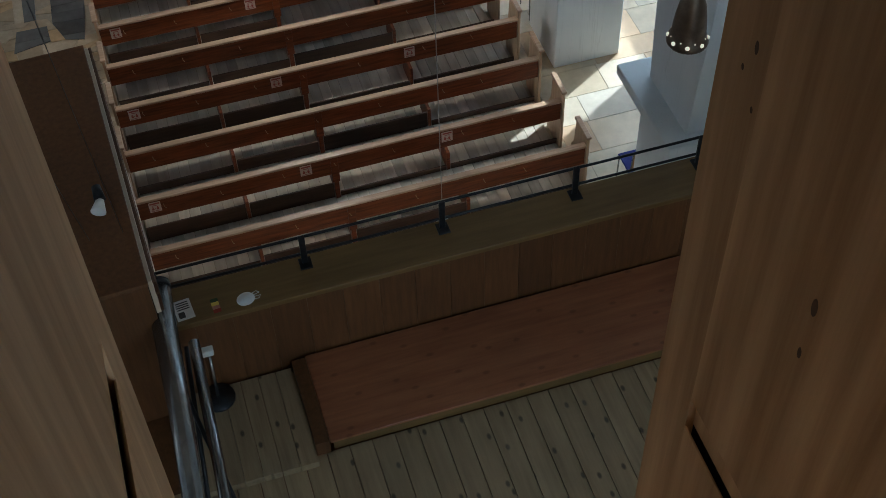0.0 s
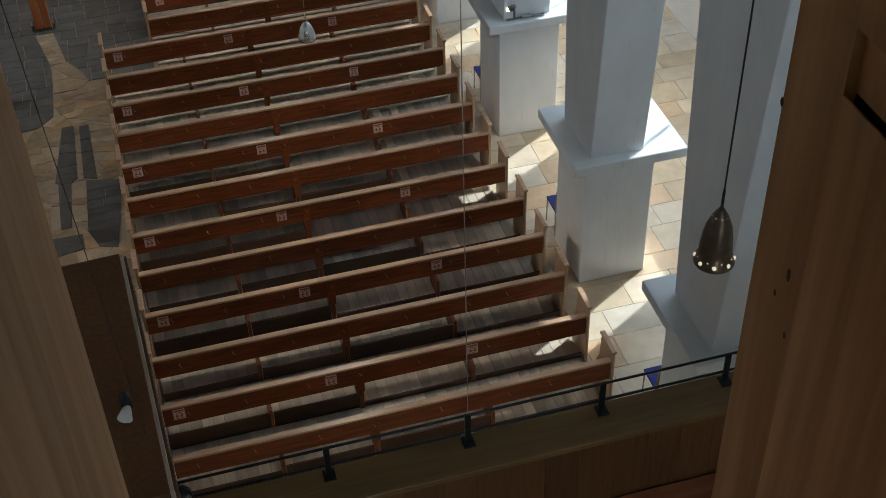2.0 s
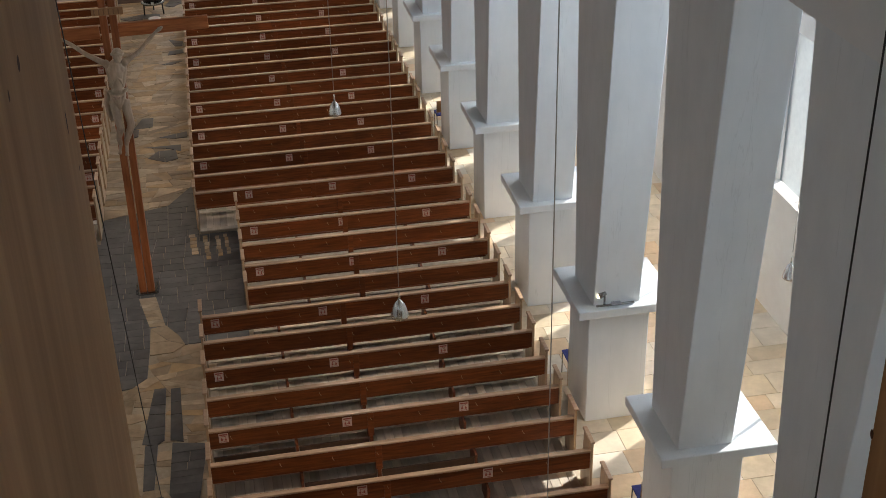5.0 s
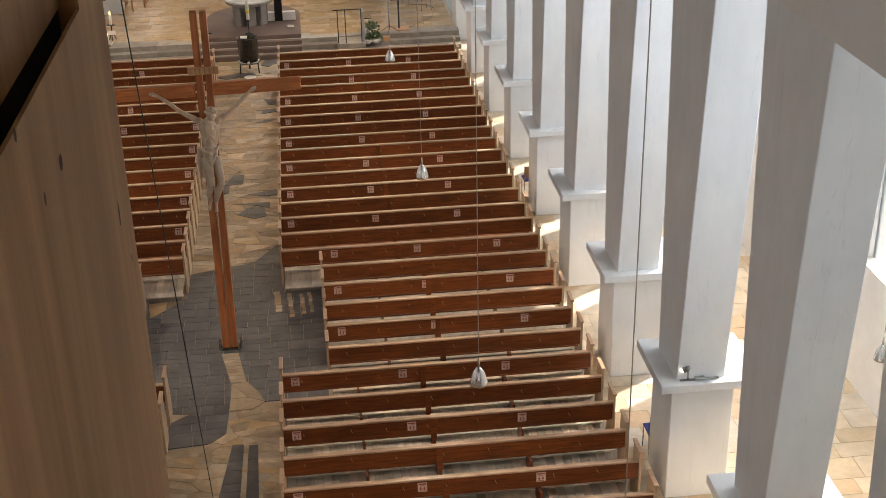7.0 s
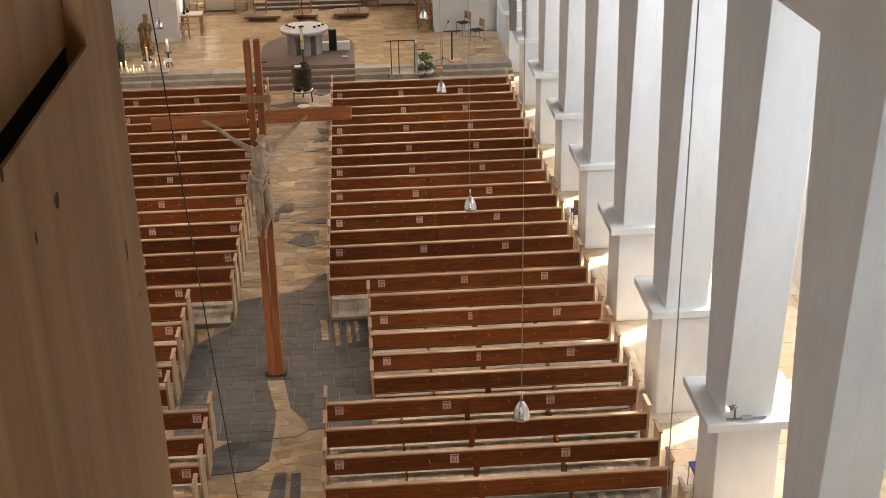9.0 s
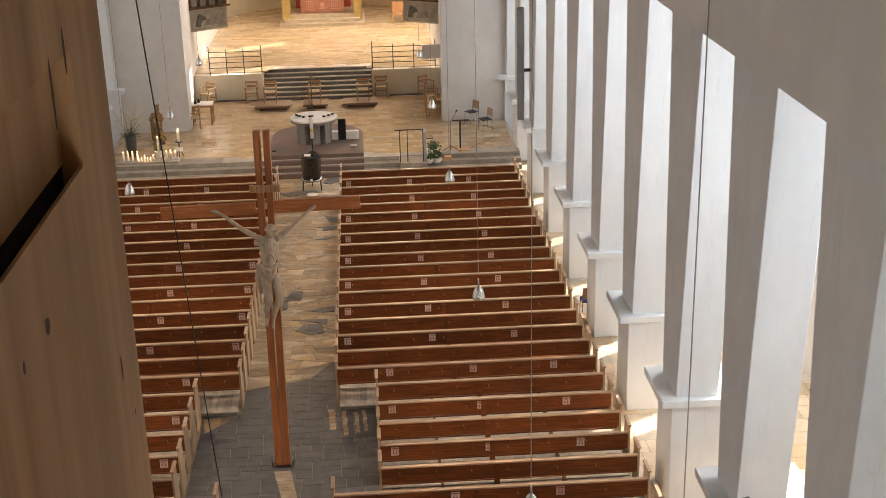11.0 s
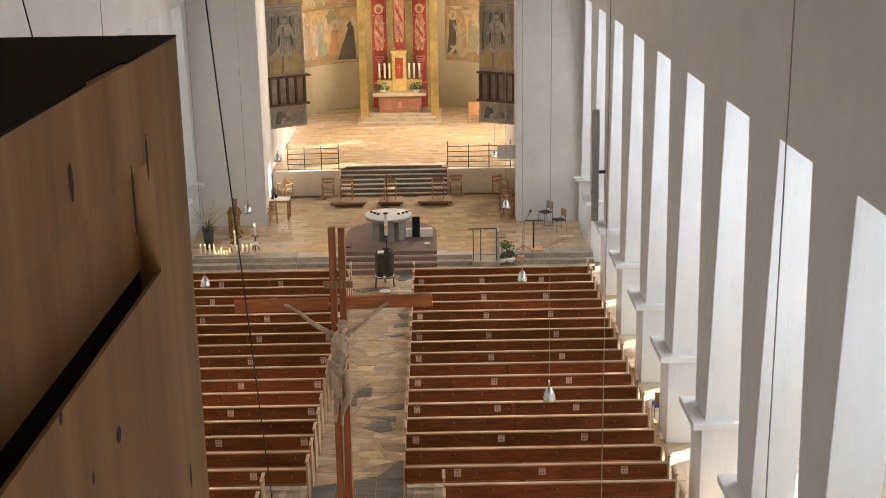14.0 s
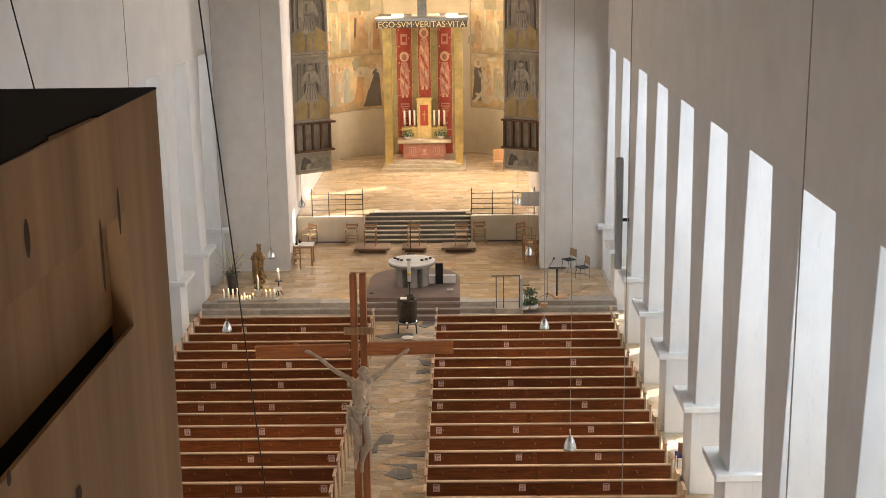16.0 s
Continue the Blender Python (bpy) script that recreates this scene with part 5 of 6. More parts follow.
def painted_tower(xa, xb, at, turn):
    t = thing("painted_panel_tower", "tall grey painted panel tower with a dark slatted niche", "painted panels", (at, 51.75, 0), turn, group="choir towers")
    c = (xa + xb) / 2
    box("core", xa + 0.02, xb - 0.02, 0.1, 0.7, 3.3, 13.5, GREYPAINT, t, 0)
    for z0, z1 in ((3.3, 4.22), (5.5, 8.3), (8.36, 11.2), (11.26, 13.5)):
        bm = bmesh.new()
        block(bm, xa, xb, 0.04, 0.1, z0, z1, 0)
        block(bm, xa + 0.07, xb - 0.07, 0.03, 0.041, z0 + 0.07, z1 - 0.07, 1)
        y = 0.025
        TOWER_TONES = [GREYFIG, GREYPAINT, GREYFIG, OCHRE_DULL, DARKFIG, WINGTONE]
        painting = part("painting", bm, TOWER_TONES[:2], t, "grey painting of plain robed shapes")
        if z1 - z0 > 2:
            h = z1 - z0
            shade = random.Random(int(z0 * 10))

            def patch(pts, d, k):
                sb = bmesh.new()
                sb.faces.new([sb.verts.new((c + max(-0.77, min(0.77, 1.18 * x)), y - d, z0 + h * z)) for x, z in pts])
                part("painted_shape", sb, TOWER_TONES[k], painting)
            # mottled ochre ground
            patch([(-0.7, 0.04), (0.72, 0.04), (0.62, 0.3), (0.2, 0.42), (-0.2, 0.38), (-0.66, 0.24)], 0.0, 3)
            for q in (-1, 1):
                # feathered wings in three tones
                for i in range(7):
                    u = i / 6
                    x0, x1 = 0.2 + 0.42 * u ** 0.7, 0.3 + 0.44 * u ** 0.7
                    top, low = 0.9 - 0.1 * (u - 0.4) ** 2 - 0.02 * u, 0.55 - 0.33 * math.sin(1.2 * u + 0.4) + 0.1 * u
                    patch([(q * x0, low + 0.03), (q * x0 * 1.02, (top + low) / 2), (q * x0 * 0.9, top), (q * x1 * 0.9, top - 0.01), (q * x1 * 1.02, (top + low) / 2), (q * x1, low)],
                          0.002 + 0.0004 * i, shade.choice((4, 5, 5, 2)))
                # arms
                patch([(q * 0.18, 0.76), (q * 0.3, 0.7), (q * 0.4, 0.56), (q * 0.33, 0.53), (q * 0.16, 0.65)], 0.007, 2)
                # legs below the tunic
                patch([(q * 0.05, 0.34), (q * 0.2, 0.34), (q * 0.17, 0.18), (q * 0.2, 0.07), (q * 0.26, 0.05), (q * 0.1, 0.05), (q * 0.1, 0.18)], 0.006, 2 if q > 0 else 5)
            patch([(-0.2, 0.76), (0.2, 0.76), (0.17, 0.58), (0.31, 0.31), (0.18, 0.29), (0.06, 0.32), (-0.1, 0.28), (-0.3, 0.32), (-0.17, 0.58)], 0.008, 2)
            # folds of the tunic
            for i in range(6):
                x = -0.2 + 0.08 * i + shade.uniform(-0.02, 0.02)
                patch([(x * 0.6, 0.6), (x * 0.6 + 0.03, 0.6), (x * 1.2 + 0.035, 0.34), (x * 1.2, 0.34)], 0.0095, shade.choice((5, 5, 1)))
            patch([(-0.17, 0.58), (0.17, 0.58), (0.18, 0.55), (-0.18, 0.55)], 0.011, 5)
            patch([(-0.12, 0.72), (-0.02, 0.74), (-0.04, 0.6), (-0.13, 0.62)], 0.0095, 5)
            for rad, d, k in ((0.19, 0.0085, 5), (0.115, 0.0105, 2)):
                n = 14
                patch([(rad * math.cos(6.2832 * i / n), 0.83 + (0.0 if rad > 0.15 else -0.01) + rad / h * math.sin(6.2832 * i / n)) for i in range(n)], d, k)
            patch([(-0.1, 0.84), (-0.05, 0.872), (0.05, 0.872), (0.1, 0.84), (0.05, 0.852), (-0.05, 0.852)], 0.012, 4)
        else:
            shade = random.Random(3)
            for i in range(9):
                x, zz = c - 0.6 + 0.15 * i, z0 + shade.uniform(0.1, 0.25)
                sb = robe(bmesh.new(), x, zz, zz + shade.uniform(0.25, 0.55), shade.uniform(0.25, 0.5), y - 0.001 * i, 0, shade.uniform(-0.25, 0.25))
                part("painted_shape", sb, TOWER_TONES[shade.choice((2, 4, 5, 5))], painting)
    box("niche_back", xa + 0.05, xb - 0.05, 0.4, 0.45, 4.3, 5.4, IRON, t, 0, "dark niche")
    box("shelf", xa - 0.06, xb + 0.12, -0.1, 0.5, 4.22, 4.3, PANELWOOD, t, 0.01)
    box("shelf", xa - 0.06, xb + 0.2, -0.1, 0.5, 5.4, 5.48, PANELWOOD, t, 0.01)
    for i in range(5):
        x = xa + 0.05 + (xb - xa - 0.1) * i / 4
        box("mullion", x - 0.045, x + 0.045, -0.02, 0.4, 4.3, 5.4, PANELWOOD, t, 0.005)


painted_tower(0.0, 1.72, -6.76, 33)
painted_tower(-1.72, 0.0, 3.48, -33)

# ---------------------------------------------------------------- apse mural
mural = thing("apse_mural", "faded ochre mural of plain robed shapes in two tiers", "mural", (0, 0, 0))
for a0, a1 in ((8, 64.8), (113.6, 172)):
    for z0, z1 in ((4.12, 6.95), (7.02, 11.2)):
        curved("tier", AR - 0.03, AR - 0.004, z0, z1, a0, a1, MURAL, mural, 24)
    for z in (4.06, 6.96):
        curved("border", AR - 0.05, AR - 0.004, z, z + 0.06, a0, a1, SANDST, mural, 24)
    for a in (64.8, 113.6):
        if a in (a0, a1):
            curved("border", AR - 0.05, AR - 0.004, 4.06, 11.2, a - 0.35, a + 0.35, SANDST, mural, 2)
rr = random.Random(14)


def mural_shape(pts, a, d, tone):
    """A flat painted shape laid on the curved wall; x runs along the wall, z upwards."""
    bm = bmesh.new()
    vs = []
    for x, z in pts:
        an = radians(a) - x / AR
        vs.append(bm.verts.new((CX + (AR - d) * math.cos(an), CY + (AR - d) * math.sin(an), z)))
    bm.faces.new(vs)
    part("painted_shape", bm, tone, mural)


def disc(r, x, z, n=14, high=1.0):
    return [(x + r * math.cos(6.2832 * i / n), z + r * high * math.sin(6.2832 * i / n)) for i in range(n)]


def robed(a, z0, z1, w, tone, fold, d=0.038, lean=0.0, halo=False):
    """A plain robed shape: a waisted robe, a fold of another tone, sleeves and a head."""
    h = z1 - z0
    prof = ((0.5, 0.0), (0.46, 0.2), (0.36, 0.42), (0.32, 0.58), (0.38, 0.72), (0.3, 0.82), (0.1, 0.86))
    side = lambda q: [(lean * f + q * w * k, z0 + h * f) for k, f in prof]
    mural_shape(side(-1) + side(1)[::-1], a, d, tone)
    mural_shape([(lean * 0.2 - 0.3 * w, z0 + 0.03), (lean * 0.2 + 0.05 * w, z0 + 0.04), (lean * 0.6 + 0.2 * w, z0 + 0.55 * h), (lean * 0.8 + 0.12 * w, z0 + 0.8 * h), (lean * 0.6 - 0.12 * w, z0 + 0.5 * h)], a, d + 0.0015, fold)
    for k in range(3):
        x = w * (-0.34 + 0.26 * k)
        mural_shape([(x, z0 + 0.02), (x + 0.025, z0 + 0.02), (lean * 0.5 + x * 0.6 + 0.02, z0 + h * (0.5 + 0.08 * k)), (lean * 0.5 + x * 0.6, z0 + h * (0.5 + 0.08 * k))], a, d + 0.0025, TONES[5] if k % 2 else TONES[1])
    mural_shape([(lean * 0.7 + 0.2 * w, z0 + 0.72 * h), (lean * 0.7 + 0.52 * w, z0 + 0.58 * h), (lean * 0.7 + 0.5 * w, z0 + 0.52 * h), (lean * 0.7 + 0.12 * w, z0 + 0.6 * h)], a, d + 0.002, fold)
    hr = 0.062 * h + 0.02
    if halo:
        mural_shape(disc(hr * 1.7, lean, z0 + 0.93 * h), a, d + 0.002, TONES[6])
    mural_shape(disc(hr * 0.8, lean, z0 + 0.93 * h, 12, 1.2), a, d + 0.004, TONES[0])


# washed-out fields of the ground
for i in range(46):
    a = 12 + 51 * i / 22 if i < 23 else 115 + 54 * (i - 23) / 22
    z, w, hgt = rr.uniform(4.4, 10.3), rr.uniform(0.25, 0.6), rr.uniform(0.15, 0.5)
    mural_shape([(w * math.cos(k * 0.571) * rr.uniform(0.6, 1.1), z + hgt * math.sin(k * 0.571) * rr.uniform(0.5, 1.1)) for k in range(11)], a, 0.032 + 0.00008 * i, TONES[rr.choice((2, 6, 6, 2, 1))])
# lower tier: a seated dark shape, a kneeling rose one, a pale green one and a close group
mural_shape([(-0.62, 4.25), (0.5, 4.22), (0.46, 5.0), (0.4, 5.9), (0.22, 6.25), (0.02, 6.1), (-0.1, 5.5), (-0.3, 5.1), (-0.45, 4.6)], 120, 0.0405, TONES[4])
mural_shape([(-0.3, 4.95), (-0.02, 5.0), (0.14, 5.6), (0.06, 5.95), (-0.12, 5.85), (-0.2, 5.4)], 120, 0.043, TONES[2])
mural_shape(disc(0.13, 0.12, 6.35, 12, 1.2), 120, 0.044, TONES[0])
mural_shape(disc(0.12, -0.22, 6.2, 12, 1.2), 121, 0.042, TONES[2])
robed(128.9, 4.5, 6.15, 0.6, TONES[3], TONES[0], 0.039, 0.16, True)
robed(137.0, 4.55, 6.7, 0.5, TONES[5], TONES[6], 0.039, 0.05)
robed(139.6, 4.9, 6.45, 0.4, TONES[2], TONES[1], 0.037)
for k, a in enumerate((142.6, 144.4, 146.2, 148.0, 150.4)):
    robed(a, 4.4 + 0.12 * (k % 3), 6.5 + 0.15 * (k % 2), 0.4, TONES[(0, 1, 3, 5, 2)[k]], TONES[(6, 2, 0, 1, 3)[k]], 0.037 + 0.001 * k, 0.05 * (-1) ** k)
for a in (155, 159, 164, 168):
    robed(a, 4.4, 6.4, 0.5, TONES[1], TONES[2])
robed(61.1, 4.45, 6.62, 0.62, TONES[4], TONES[5], 0.039, 0.06, True)
mural_shape([(-0.75, 4.4), (-0.6, 4.3), (0.55, 5.5), (0.42, 5.6)], 56.5, 0.037, TONES[6])
mural_shape([(-0.7, 4.75), (0.5, 4.55), (0.52, 4.7), (-0.68, 4.9)], 56.0, 0.0375, TONES[2])
for k, a in enumerate((57.0, 53.5, 49.5, 46, 41, 35, 28)):
    robed(a, 4.6, 6.3 + 0.12 * (k % 3), 0.44, TONES[(2, 0, 1, 5, 3, 1, 2)[k]], TONES[(6, 2, 0, 1, 6, 3, 0)[k]], 0.039, 0.06 * (-1) ** k)
# upper tier: shapes in slender arches
for k, a in enumerate((117.2, 127.0, 138.2, 145.2, 152, 160, 60.6, 53, 45, 36)):
    wide = 0.62 if a == 127.0 else 0.34
    for q in (-1, 1):
        mural_shape([(q * (wide + 0.16), 7.15), (q * (wide + 0.06), 7.15), (q * (wide + 0.06), 9.3), (q * (wide + 0.16), 9.3)], a, 0.036, TONES[6])
    mural_shape([((wide + 0.16) * math.cos(0.314 * i), 9.3 + (wide + 0.3) * math.sin(0.314 * i)) for i in range(11)], a, 0.0355, TONES[1] if k % 2 else TONES[6])
    mural_shape([((wide + 0.02) * math.cos(0.314 * i), 9.3 + (wide + 0.12) * math.sin(0.314 * i)) for i in range(11)], a, 0.037, TONES[3] if a == 127.0 else TONES[2])
    robed(a, 7.25 + 0.06 * (k % 3), 9.35 if wide > 0.5 else 9.0, wide * 1.5, TONES[(3, 0, 5, 1, 3, 0, 0, 2, 1, 5)[k]], TONES[(2, 6, 0, 2, 1, 5, 3, 1, 0, 2)[k]], 0.0395, 0.0, wide > 0.5)
mural_shape([(-0.42, 8.1), (-0.3, 7.5), (-0.2, 8.9), (-0.34, 9.0)], 127.0, 0.0445, TONES[4])

# ---------------------------------------------------------------- high altar
for i in range(3):
    setting(box("step_altar", -3.75 + 0.25 * i, 0.45 - 0.25 * i, 61.6 + 0.35 * i, 65.6, Z2 + 0.15 * i, Z2 + 0.15 * (i + 1) - 0.002, SLABSTONE, None, 0.01), "pale limestone step of the high altar", "stairs")
ZA = Z2 + 0.45
ha = thing("high_altar", "red-brown stone high altar with a pale slab and golden tabernacle", "altar", (-1.65, 63.2, ZA))
box("block", -1.08, 1.08, -0.4, 0.5, 0, 0.82, REDSTONE, ha, 0.01)
box("inlay", -0.95, 0.95, -0.412, -0.4, 0.12, 0.7, INLAY, ha, 0.004, "paler inlaid front panel")
box("slab", -1.35, 1.35, -0.5, 0.6, 0.82, 1.0, SLABSTONE, ha, 0.015)
box("gradine", -1.15, 1.15, 0.15, 0.55, 1.0, 1.55, TABGOLD, ha, 0.01, "golden shelf")
bm = bmesh.new()
for x in (-0.62, 0.62):
    block(bm, x - 0.2, x + 0.2, -0.418, -0.413, 0.2, 0.23)
    block(bm, x - 0.2, x + 0.2, -0.418, -0.413, 0.59, 0.62)
    for k in range(4):
        block(bm, x - 0.16 + 0.1 * k, x - 0.13 + 0.1 * k, -0.418, -0.413, 0.28, 0.55)
prism(bm, [(-0.17, -0.418), (0.17, -0.418), (0.17, -0.413), (-0.17, -0.413)], 0.22, 0.28)
block(bm, -0.09, 0.09, -0.418, -0.413, 0.3, 0.52)
part("ornament", bm, ROSE, ha, "paler carved ornament on the altar front")
tabr = box("tabernacle", -0.36, 0.36, 0.1, 0.6, 1.0, 2.95, TABGOLD, ha, 0.01)
box("cornice", -0.42, 0.42, 0.05, 0.62, 2.95, 3.05, TABGOLD, tabr, 0.01)
box("door", -0.2, 0.2, 0.085, 0.1, 1.65, 2.7, RED, tabr, 0.004, "red veil on the door")
bm = bmesh.new()
block(bm, -0.02, 0.02, 0.075, 0.084, 1.9, 2.4)
block(bm, -0.1, 0.1, 0.075, 0.0835, 2.2, 2.24)
part("emblem", bm, GOLD, tabr)
for x in (-1.02, -0.75, -0.5, 0.5, 0.75, 1.02):
    c = thing("altar_candle", "tall white altar candle in a golden holder", "candle", (-1.65 + x, 63.5, ZA + 1.55), group="altar candles")
    part("holder", spin(bmesh.new(), [(0.07, 0), (0.03, 0.05), (0.05, 0.12)], 12), GOLD, c)
    part("candle", spin(bmesh.new(), [(0.05, 0.12), (0.05, 0.85)], 12), WAX, c)
for x in (-0.85, 0.85):
    fl = thing("flower_bowl", "bowl of white and green flowers on the high altar", "flowers", (-1.65 + x, 63.0, ZA + 1.0), group="altar flowers")
    part("bowl", spin(bmesh.new(), [(0.1, 0), (0.2, 0.1), (0.21, 0.14)], 16), LINEN, fl)
    part("leaves", foliage(bmesh.new(), (0, 0, 0.18), 0.36, 220, 0.07, 31, 0.8), LEAF, fl)
    part("blossoms", foliage(bmesh.new(), (0, 0, 0.22), 0.36, 60, 0.06, 32, 0.8), BLOSSOM, fl, "white blossoms")
bal = thing("baldachin", "golden-columned altar canopy with a dark lettered frieze", "canopy", (0, 0, 0))
for x in (-3.42, 0.13):
    box("column", x - 0.2, x + 0.2, 62.3, 62.7, Z2 + 0.15, 9.0, GOLD, bal, 0.015)
    box("column", x - 0.16, x + 0.16, 65.1, 65.4, Z2 + 0.15, 9.0, GOLD, bal, 0.015)
slab = box("canopy", -3.95, 0.62, 62.0, 65.6, 9.03, 9.2, CANOPY, bal, 0.02)
box("frieze", -3.9, 0.57, 61.95, 62.05, 8.72, 9.06, FRIEZE, bal, 0.01)
txt = bpy.data.curves.new("lettering", "FONT")
txt.body, txt.size, txt.extrude, txt.align_x, txt.align_y = "EGO\u00b7SVM\u00b7VERITAS\u00b7VITA", 0.41, 0.01, "CENTER", "CENTER"
txt.materials.append(LETTER)
lt = new("lettering", txt)
lt.parent, lt.matrix_basis = bal, pose(-1.66, 61.93, 8.88, 90, 0, 0)
tagged(lt, "white capital letters on the frieze")
for x in (-2.9, -1.9, -1.1, -0.2):
    box("light_fitting", x - 0.3, x + 0.3, 63.3, 63.5, 9.2, 9.32, LINEN, bal, 0.01, "white light fitting on the canopy")
box("finial", -1.9, -1.45, 63.2, 63.7, 9.2, 10.2, CANOPY, bal, 0.02)
rer = thing("reredos_hangings", "three red tapestry strips with rose shapes between olive-gold bands", "hanging", (0, 0, 0))
for i, (xa, xb) in enumerate(((-3.05, -2.28), (-1.95, -1.32), (-0.95, -0.22))):
    bm = bmesh.new()
    block(bm, xa, xb, 64.5, 64.56, ZA, 8.8, 0)
    c = (xa + xb) / 2
    y = 64.49
    for z0, z1, w in ((5.0, 6.9, 0.5), (3.9, 4.7, 0.45)) if i != 1 else ((5.4, 8.2, 0.52),):
        if z1 - z0 < 1:
            for k in range(3):
                block(bm, c - w / 2 + 0.06 * k, c + w / 2 - 0.06 * k, y - 0.003, y + 0.003, z1 - 0.25 * (k + 1) + 0.04, z1 - 0.25 * k, 1)
                block(bm, c - w / 2 + 0.06 * k + 0.04, c + w / 2 - 0.06 * k - 0.04, y - 0.005, y - 0.003, z1 - 0.25 * (k + 1) + 0.11, z1 - 0.25 * k - 0.07, 0)
            continue

        def strip(pts, d, k):
            bm.faces.new([bm.verts.new((c + w * x, y - d, z0 + (z1 - z0) * z)) for x, z in pts]).material_index = k
        strip([(-0.42, 0.06), (-0.5, 0.4), (-0.46, 0.75), (-0.3, 0.95), (0.3, 0.95), (0.46, 0.75), (0.5, 0.4), (0.42, 0.06)], 0, 1)
        for k in range(4):
            q = 0.12 + 0.15 * k
            strip([(-0.4, q + 0.2), (-0.3, q + 0.25), (0.36, q - 0.03), (0.26, q - 0.06)], 0.002 + 0.0005 * k, (3, 2, 0, 2)[k])
        strip([(-0.26, 0.9), (0, 0.72), (0.26, 0.9), (0.16, 0.92), (0, 0.8), (-0.16, 0.92)], 0.005, 3)
        strip([(-0.08, 0.7), (0.02, 0.7), (0.05, 0.1), (-0.05, 0.1)], 0.0055, 3)
        for q in (-1, 1):
            strip([(q * 0.08, 0.0), (q * 0.36, 0.0), (q * 0.28, 0.07), (q * 0.1, 0.07)], 0.004, 2)
    n = 14
    zc = 7.1 if i != 1 else 8.3
    f = bm.faces.new([bm.verts.new((c + 0.24 * math.cos(6.283 * k / n), y - 0.003, zc + 0.26 * math.sin(6.283 * k / n))) for k in range(n)])
    f.material_index = 2
    f = bm.faces.new([bm.verts.new((c + 0.13 * math.cos(6.283 * k / n), y - 0.006, zc - 0.03 + 0.16 * math.sin(6.283 * k / n))) for k in range(n)])
    f.material_index = 3
    if i != 1:
        block(bm, c - 0.17, c + 0.17, y - 0.004, y, 7.7, 8.25, 1)
        block(bm, c - 0.1, c + 0.1, y - 0.007, y - 0.004, 7.85, 8.12, 0)
        block(bm, c - 0.03, c + 0.03, y - 0.004, y, 3.45, 3.85, 2)
        block(bm, c - 0.13, c + 0.13, y - 0.004, y, 3.62, 3.68, 2)
    for q in (xa + 0.05, xb - 0.07):
        block(bm, q, q + 0.02, y - 0.004, y, 2.6, 8.7, 3)
    for k in range(9):
        # a scatter of small woven stars
        sx, sz = c + (0.26 if k % 2 else -0.26), 5.1 + 0.42 * k
        strip_pts = [(sx - 0.035, sz), (sx, sz - 0.05), (sx + 0.035, sz), (sx, sz + 0.05)]
        bm.faces.new([bm.verts.new((px, y - 0.0035, pz)) for px, pz in strip_pts]).material_index = 2
    for z in (8.7, 3.3):
        block(bm, xa + 0.04, xb - 0.04, y - 0.004, y, z, z + 0.04, 2)
    part("tapestry", bm, [RED, ROSE, STRAW, DULLROSE], rer)
for xa, xb in ((-3.3, -3.06), (-2.27, -1.96), (-1.31, -0.96), (-0.21, 0.02)):
    box("band", xa, xb, 64.52, 64.58, ZA, 8.85, OLIVE, rer, 0, "olive-gold band")
sd = thing("sedile", "small brown wooden seat in the choir", "seat", (2.1, 62.0, Z2))
box("seat", -0.28, 0.28, -0.25, 0.25, 0.4, 0.46, LIGHTWOOD, sd, 0.01)
box("back", -0.28, 0.28, 0.22, 0.26, 0.46, 1.0, LIGHTWOOD, sd, 0.01)
for x in (-0.25, 0.25):
    box("side", x - 0.03, x + 0.03, -0.25, 0.25, 0, 0.62, LIGHTWOOD, sd, 0.008)

# ---------------------------------------------------------------- floors of many stones
tiles("aisle_tiles", 5.25, 10.1, 5.5, 41.3, 0.85, 0.5, 0.0, TILE, "large beige limestone tiles of the side aisle", 6, along="x")
tiles("aisle_tiles", -13.4, -8.55, 20, 41.3, 0.85, 0.5, 0.0, TILE, "large beige limestone tiles of the side aisle", 7, along="x")

for tag, x0, x1 in (("right", -0.56, 5.12), ("left", MIRROR - 5.12, MIRROR + 0.56)):
    n = int((x1 - x0) / 0.148)
    bm = bmesh.new()
    spans = ((8.4, 18.75), (18.75, 23.72), (23.72, 39.5))
    for j, (ya, yb) in enumerate(spans):
        lo, hi = (6, n) if tag == "right" else (0, n - 6)
        lo, hi = (lo, hi) if j == 1 else (0, n)
        block(bm, x0 + 0.148 * lo + 0.01, x0 + 0.148 * hi - 0.01, ya, yb, -0.01, 0.06)
    base = setting(part("floor_pews_" + tag, bm, GROUT), "raised board floor under the pews", "floor")
    for j, (ya, yb) in enumerate(spans):
        me = mesh_of("floorboard", block(bmesh.new(), 0.003, 0.145, 0.003, yb - ya - 0.003, 0, 0.022, 0, 0.003), BOARD)
        lo, hi = (6, n) if tag == "right" else (0, n - 6)
        lo, hi = (lo, hi) if j == 1 else (0, n)
        for i in range(lo, hi):
            piece("floorboard", me, base, (x0 + 0.148 * i, ya, 0.06))

